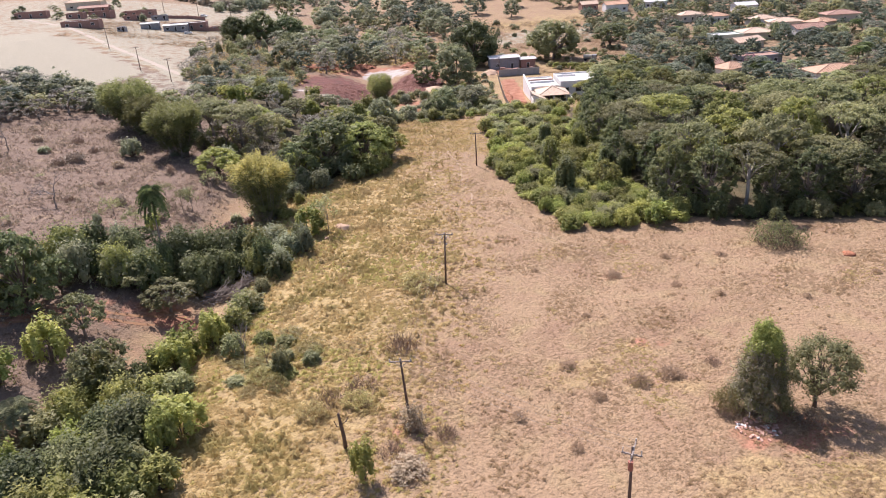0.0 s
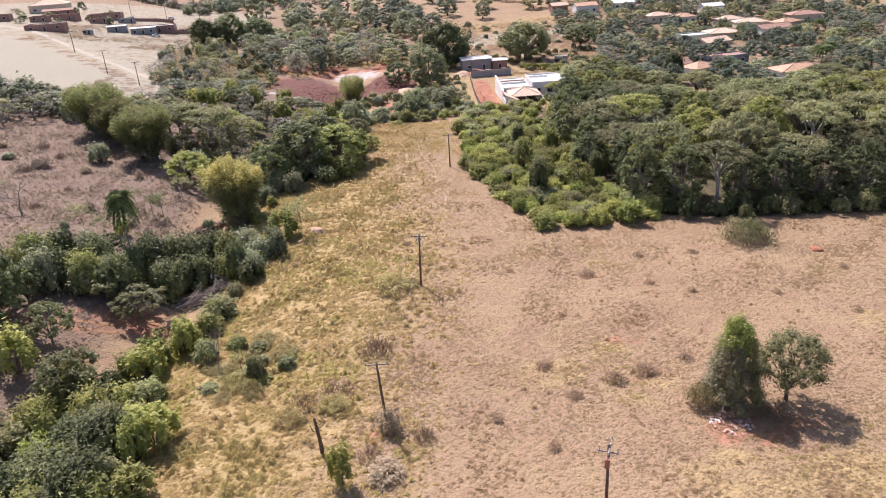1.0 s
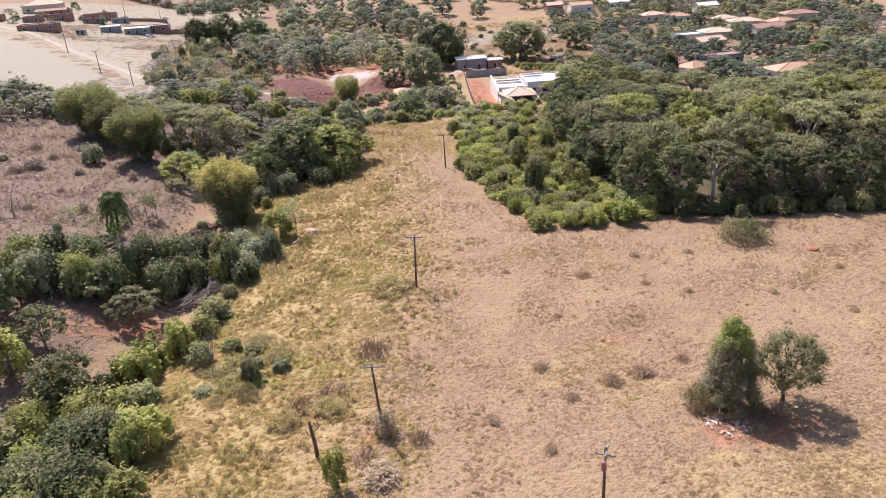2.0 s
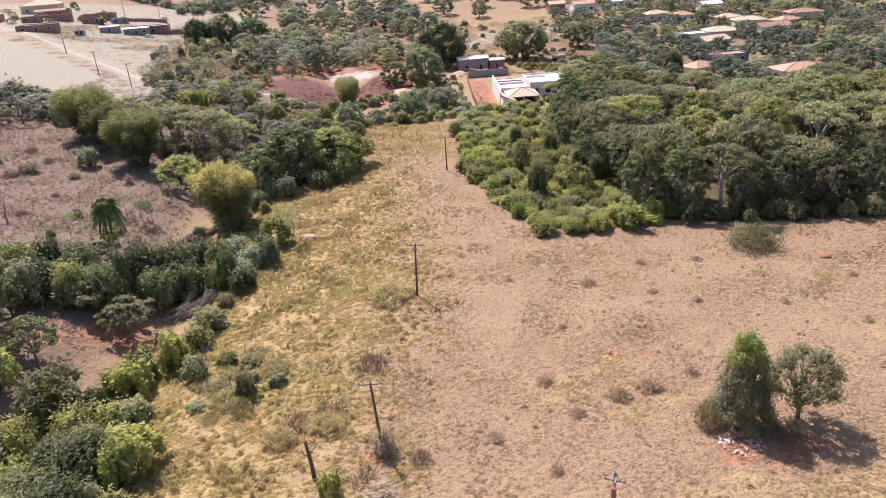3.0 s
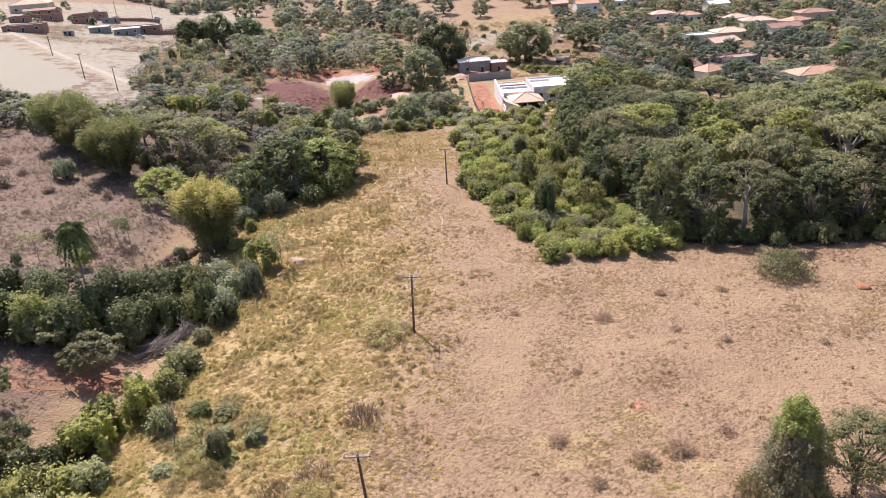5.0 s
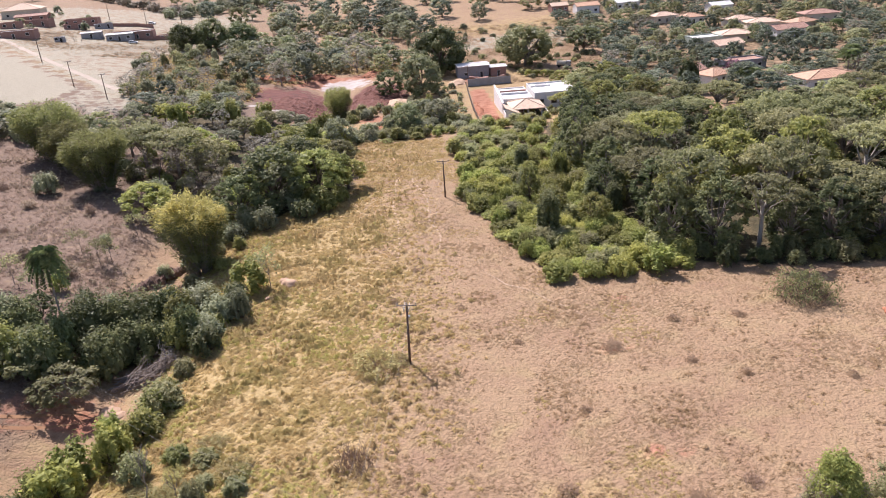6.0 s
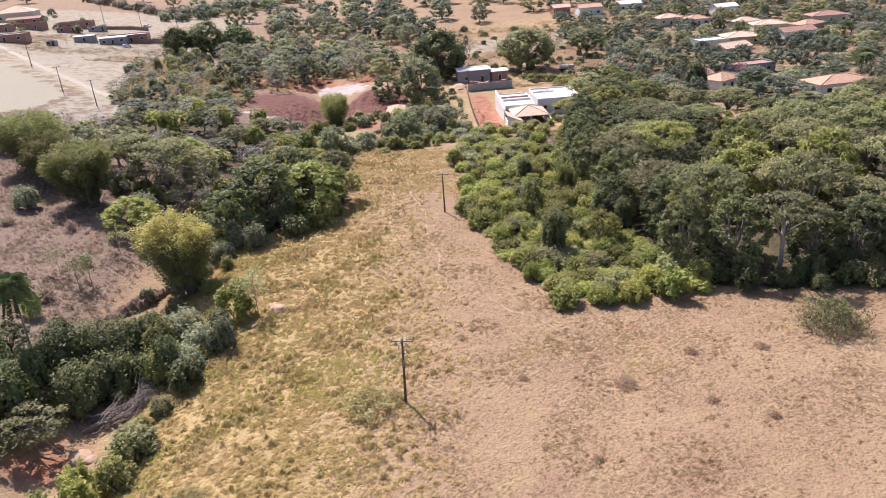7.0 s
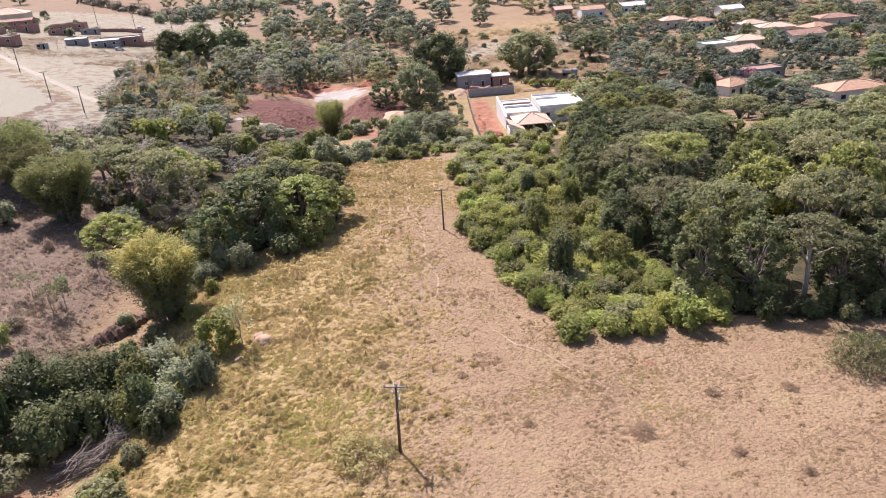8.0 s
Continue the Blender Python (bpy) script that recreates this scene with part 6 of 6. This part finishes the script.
def utility_pole(x, y, h, turn, label, transformer=False, lean=0.0, arm_w=2.4, double=False):
    ob = root("utility_pole", label, "utility pole", "", pose(x, y, ground_z(x, y), 0, lean, turn))
    part("pole", Geo().tube([(0, 0, -0.6), (0, 0, h * 0.5), (0, 0, h)], 0.17, 0.11, 8), POLE_WOOD, ob, smooth_faces=True)
    arm = part("crossarm", Geo().box(-arm_w / 2, -0.17, h - 0.35, arm_w / 2, -0.06, h - 0.22), BARK_GREY, ob)
    for k in (-0.46, 0.0, 0.46):
        part("insulator", Geo().tube([(k * arm_w, -0.12, h - 0.22), (k * arm_w, -0.12, h - 0.1), (k * arm_w, -0.12, h + 0.06)], 0.075, 0.05, 6), CERAMIC, arm)
    for s in (-1, 1):
        part("brace", Geo().tube([(s * 0.75, -0.12, h - 0.34), (0, -0.13, h - 1.0)], 0.02, 0.02, 4), STEEL, ob)
    if double:
        for k in (-0.28, 0.28):
            other = part("crossarm", Geo().box(k - 0.05, -1.1, h - 0.62, k + 0.05, 1.1, h - 0.5), BARK_PALE, ob)
            part("insulator", Geo().tube([(k, -1.0, h - 0.5), (k, -1.0, h - 0.36), (k, -1.0, h - 0.2)], 0.07, 0.05, 6), CERAMIC, other)
        part("bracket", Geo().box(0.12, -0.2, h - 1.9, 0.34, 0.2, h - 1.75), STEEL, ob)
    if transformer:
        tank = part("transformer", Geo().tube([(-0.42, 0, h - 2.1), (-0.42, 0, h - 2.05), (-0.42, 0, h - 1.25), (-0.42, 0, h - 1.2)], 0.22, 0.22, 10), RED_PAINT, ob, "rust-red pole transformer")
        for k in (-0.12, 0.12):
            part("bushing", Geo().tube([(-0.42 + k, 0, h - 1.2), (-0.42 + k, 0, h - 0.95)], 0.05, 0.04, 5), CERAMIC, tank)
        second = part("crossarm", Geo().box(-0.06, -arm_w * 0.36, h - 0.85, 0.06, arm_w * 0.36, h - 0.73), BARK_GREY, ob)
        for k in (-0.32, 0.0, 0.32):
            part("fuse_cutout", Geo().tube([(0.0, k * arm_w, h - 0.73), (0.1, k * arm_w, h - 0.3)], 0.06, 0.04, 5), CERAMIC, second)
    return ob


def wires(a, b, ha, hb, offs, sag, label, r=0.009):
    """Conductors between two poles, each a thing of its own."""
    dx, dy = b[0] - a[0], b[1] - a[1]
    k = math.hypot(dx, dy)
    nx, ny = -dy / k, dx / k
    za, zb = ground_z(*a) + ha, ground_z(*b) + hb
    for o in offs:
        pts = []
        for i in range(15):
            u = i / 14
            pts.append((a[0] + dx * u + nx * o, a[1] + dy * u + ny * o, za + (zb - za) * u - 4 * sag * u * (1 - u)))
        tagged(part("power_line", Geo().tube(pts, r, r, 3), WIRE_METAL), label, "power line", "power lines")


utility_pole(11.9, -36.3, 8.4, 62, "dark wooden pole with transformer and fuses", True)
utility_pole(-6.6, -19.3, 8.2, -10, "dark wooden pole with one crossarm", False, -3.0)
utility_pole(0, 13.5, 8.4, -8, "dark wooden pole with two crossarms", False, 2.0, 2.4, True)
utility_pole(12.0, 72.6, 7.8, -10, "dark wooden pole near the thicket", False, 0.0)
wires((-6.6, -19.3), (0, 13.5), 8.1, 8.3, (-1.0, 0.0, 1.0), 0.5, "thin overhead power wire between poles")
wires((0, 13.5), (12.0, 72.6), 8.3, 7.7, (-1.0, 0.0, 1.0), 0.9, "thin overhead power wire between poles")
wires((12.0, 72.6), (36, 190), 7.7, 7.0, (-0.9, 0.9), 1.8, "thin overhead power wire between poles")
wires((-6.6, -19.3), (11.9, -36.3), 8.1, 8.3, (-1.0, 0.0, 1.0), 0.4, "thin overhead power wire between poles")
utility_pole(-110, 88, 8.5, 45, "thin wooden pole on the hillside")
wires((-6.6, -19.3), (-110, 88), 8.0, 2.0, (-1.0, 0.0, 1.0), 8.6, "thin overhead power wire across the creek", 0.007)
for x, y, h in ((-118, 368, 9), (-101, 199, 8.7), (-85.3, 182, 8.3), (-142.5, 385, 9.6), (-100, 372, 9), (36.3, 196.5, 7.5), (45, 262, 9), (-126, 240, 8.7)):
    utility_pole(x, y, h, 30, "thin wooden pole beside a field road")

# stump, post, stones, rubble
s = root("tree_stump", "broken dark dead trunk standing in grass", "tree stump", "", at(-13.5, -22.6))
g = Geo().tube([(0.1, 0, -0.3), (0.05, 0, 1.6), (-0.1, 0.05, 3.2), (-0.2, 0.0, 4.5)], 0.24, 0.13, 7)
part("trunk", g, POLE_WOOD, s, smooth_faces=True)
part("branch", Geo().tube([(0, 0, 3.1), (0.5, 0.1, 3.4), (0.8, 0.1, 4.0)], 0.09, 0.04, 5), POLE_WOOD, s)
part("branch", Geo().tube([(0, 0, 2.7), (-0.5, -0.1, 3.0), (-0.7, 0.0, 3.6)], 0.08, 0.04, 5), POLE_WOOD, s)
tagged(part("white_post", Geo().tube([(28.9, -23.9, -0.2), (28.9, -23.9, 2.3), (28.9, -23.9, 2.36)], 0.07, 0.06, 6), WALL_WHITE), "thin white post beside a brick heap", "post")


def stone(x, y, r, mat, name, label, category, group="", flat=0.6, seed=0):
    bm = bmesh.new()
    bmesh.ops.create_icosphere(bm, subdivisions=3, radius=r)
    for v in bm.verts:
        v.co *= 1 + 0.35 * noise.noise(v.co * (1.3 / r) + Vector((seed, x, y))) + 0.16 * noise.noise(v.co * (4.5 / r) + Vector((x, seed, y)))
        v.co.z *= flat
    me = bpy.data.meshes.new(name)
    bm.to_mesh(me)
    bm.free()
    me.materials.append(mat)
    me.shade_smooth()
    ob = new(name, me)
    ob.matrix_basis = pose(x, y, ground_z(x, y) + r * flat * 0.1, 0, 0, seed * 40)
    return tagged(ob, label, category, group)


for i, (x, y, r) in enumerate(((-16.6, 40.0, 1.3), (-17.6, 41.5, 0.8), (-37.6, 16.0, 1.4), (-36.2, 15.2, 0.8), (-19.5, 36, 0.6))):
    stone(x, y, r, ROCK, "boulder", "pale sandy boulder on the creek bank", "rock", "boulders", 0.55, i)
heap("dug_soil", "freshly dug dark red soil in ridges", "soil mound", DARK_SOIL, -20, 192, 19, 13, 1.5, 20, 3)
heap("dug_soil", "freshly dug dark red soil beside a pale silt patch", "soil mound", DARK_SOIL, 3, 196, 11, 19, 1.6, 0, 8)
heap("dug_soil", "churned dark red soil below a bamboo clump", "soil mound", DARK_SOIL, -8, 184, 15, 8, 1.2, 0, 12)
heap("eroded_bank", "eroded brown gully edge above the creek", "earth bank", ERODED, -40.5, 53.5, 7.0, 1.5, 1.7, 63, 21, 0.3, 1.5)
heap("earth_mound", "red dug earth around a young palm", "soil mound", RED_SOIL, 3, 137, 6, 5, 1.3, 0, 33, 0.5)
heap("earth_mound", "dark red spoil at the foot of a driveway", "soil mound", RED_SOIL, 33.2, 138, 3.6, 3.4, 1.5, 0, 41, 0.4, 1.3)
heap("earth_mound", "ridge of red spoil along a fence", "soil mound", RED_SOIL, 33.2, 155, 1.5, 15, 0.9, -5, 44, 0.5, 1.4)
heap("earth_mound", "pale sandy spoil beside a wall", "soil mound", PALE_BARE, 33.0, 203, 4.0, 4.5, 1.6, 0, 47, 0.6, 0.8)
heap("earth_mound", "bare orange earth bank under a round tree", "soil mound", PALE_BARE, 9.5, 178, 4.5, 9, 1.4, -10, 49, 0.7, 0.8)
for i in range(7):
    x, y = 38.5 + 2.1 * i, 201.5 + 1.4 * math.sin(i * 2.1)
    timber = root("timber_prop", "rough timber prop of a building site", "timber", "timber props", pose(x, y, ground_z(x, y), 0, 0, i * 37))
    part("post", Geo().tube([(0, 0, -0.3), (0.05, 0, 1.6), (0.1, 0.05, 3.6 + 0.5 * math.sin(i))], 0.09, 0.07, 5), TWIG, timber)
    part("brace", Geo().tube([(-0.9, 0, 0.0), (0.08, 0.0, 2.6)], 0.05, 0.05, 4), TWIG, timber)
r = random.Random(17)
for i in range(9):
    x, y = 39 + i * 1.5 + r.uniform(-0.4, 0.4), 203 + r.uniform(-3, 4)
    b = part("masonry_pile", Geo().box(-0.9, -0.6, -0.2, 0.9, 0.6, r.uniform(0.8, 1.6)), WALL_BRICK)
    b.matrix_basis = pose(x, y, ground_z(x, y), 0, 0, r.uniform(-25, 25))
    tagged(b, "red masonry pile behind a yard wall", "brick pile", "brick stacks")
for x, y, rx, ry, k in ((-36, 236, 9, 5, 61), (-22, 245, 10, 5, 62), (4, 239, 8, 5, 63)):
    heap("earth_mound", "bare red earth bank beside a cutting", "soil mound", RED_SOIL, x, y, rx, ry, 2.2, 0, k, 0.8, 1.2)
# A made-up low hump marks a flat patch of bare soil.
stone(62.1, 11.6, 0.9, RED_SOIL, "termite_mound", "low reddish hump added for a flat bare spot", "soil mound", "", 0.4, 9)
r = random.Random(88)
for i in range(90):
    a, u = r.uniform(0, math.tau), math.sqrt(r.random())
    x, y = 28.2 + 2.2 * u * math.cos(a) + 0.6 * u, -25.9 + 1.9 * u * math.sin(a)
    k = r.uniform(0.1, 0.22)
    b = part("broken_brick", Geo().box(-k, -k * 0.55, -k * 0.35, k, k * 0.55, k * 0.35), BRICK_LOOSE if i % 9 else WALL_WHITE)
    b.matrix_basis = pose(x, y, ground_z(x, y) + k * 0.3, r.uniform(-20, 20), r.uniform(-20, 20), r.uniform(0, 360))
    tagged(b, "broken red brick in a rubble heap", "brick", "rubble heap")

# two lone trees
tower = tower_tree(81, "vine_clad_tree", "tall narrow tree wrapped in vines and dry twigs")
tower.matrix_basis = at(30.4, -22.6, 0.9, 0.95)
grass_clump.put(27.0, -22.6, 3.0, 3.4, 0, "thin yellow-green bush beside a tree")
OPEN_TREE = Kind(broad_tree(82, "small_open_tree", "small round tree with fine sparse olive leaves", LEAF_OLIVE, BARK, 8.5, 7.6, 0.26, 74, 6600, 0.22, 0.0, 2, lump=1.25, core=0.35), 8.5, 7.6)
OPEN_TREE.put(36.3, -23.4, 8.4, 7.4)
wide_dry = twig_bush(83, "dry_shrub", "reddish dry brush at the foot of a tree", TWIG, 1.4, 4, 150, leaf=LEAF_DRY, per=3)
wide_dry.matrix_basis = at(34.5, -25.4)


def car(x, y, turn, label):
    """A small hatchback: body, glass, wheels."""
    ob = root("car", label, "car", "", pose(x, y, ground_z(x, y), 0, 0, turn))
    body = Geo()
    prof = [(-2.1, 0.35), (-2.15, 0.8), (-1.95, 1.0), (-1.7, 1.45), (0.2, 1.5), (0.95, 1.0), (1.95, 0.85), (2.1, 0.6), (2.05, 0.35)]
    n = len(prof)
    body.add([(a, -0.82, b) for a, b in prof] + [(a, 0.82, b) for a, b in prof], [tuple(range(n)), tuple(reversed(range(n, 2 * n)))] + [(i, i + n, (i + 1) % n + n, (i + 1) % n) for i in range(n)])
    part("body", body, CAR_WHITE, ob)
    for s in (-1, 1):
        part("side_window", Geo().add([(-1.6, s * 0.826, 1.03), (0.75, s * 0.826, 1.03), (0.15, s * 0.826, 1.42), (-1.55, s * 0.826, 1.40), (-1.6, s * 0.815, 1.03), (0.75, s * 0.815, 1.03), (0.15, s * 0.815, 1.42), (-1.55, s * 0.815, 1.40)], [(0, 1, 2, 3), (7, 6, 5, 4)]), GLASS_DARK, ob)
        for k in (-1.3, 1.3):
            wh = part("wheel", Geo().tube([(k, s * 0.66, 0.31), (k, s * 0.86, 0.31)], 0.31, 0.31, 12), RUBBER, ob)
            part("rim", Geo().tube([(k, s * 0.855, 0.31), (k, s * 0.875, 0.31)], 0.18, 0.18, 8), STEEL, wh)
    part("windscreen", Geo().add([(0.25, -0.7, 1.47), (0.92, -0.75, 1.05), (0.92, 0.75, 1.05), (0.25, 0.7, 1.47), (0.27, -0.7, 1.49), (0.95, -0.75, 1.06), (0.95, 0.75, 1.06), (0.27, 0.7, 1.49)], [(0, 1, 2, 3), (7, 6, 5, 4), (0, 4, 5, 1), (2, 6, 7, 3)]), GLASS_DARK, ob)
    return ob


car(-109, 305, 10, "small white hatchback parked before a house")
car(-116, 372, -20, "white car parked on a field road")


def truck(x, y, turn):
    ob = root("tank_truck", "old truck with a pale tank parked on grass", "truck", "", pose(x, y, ground_z(x, y), 0, 0, turn))
    part("tank", Geo().tube([(-2.6, 0, 1.75), (-2.5, 0, 1.75), (0.7, 0, 1.75), (0.8, 0, 1.75)], 0.85, 0.85, 12), WALL_CREAM, ob)
    part("chassis", Geo().box(-2.8, -0.5, 0.6, 2.8, 0.5, 0.88), RUBBER, ob)
    cab = part("cab", Geo().box(1.1, -1.0, 0.88, 2.8, 1.0, 2.5), STEEL, ob)
    part("windscreen", Geo().box(2.804, -0.85, 1.6, 2.83, 0.85, 2.3), GLASS_DARK, cab)
    for s in (-1, 1):
        for k in (-1.7, 2.0):
            part("wheel", Geo().tube([(k, s * 0.7, 0.45), (k, s * 1.0, 0.45)], 0.45, 0.45, 12), RUBBER, ob)


truck(78, 217, -30)

for kind in KINDS:
    if not kind.used:
        for ob in (*kind.ob.children_recursive, kind.ob):
            bpy.data.objects.remove(ob)
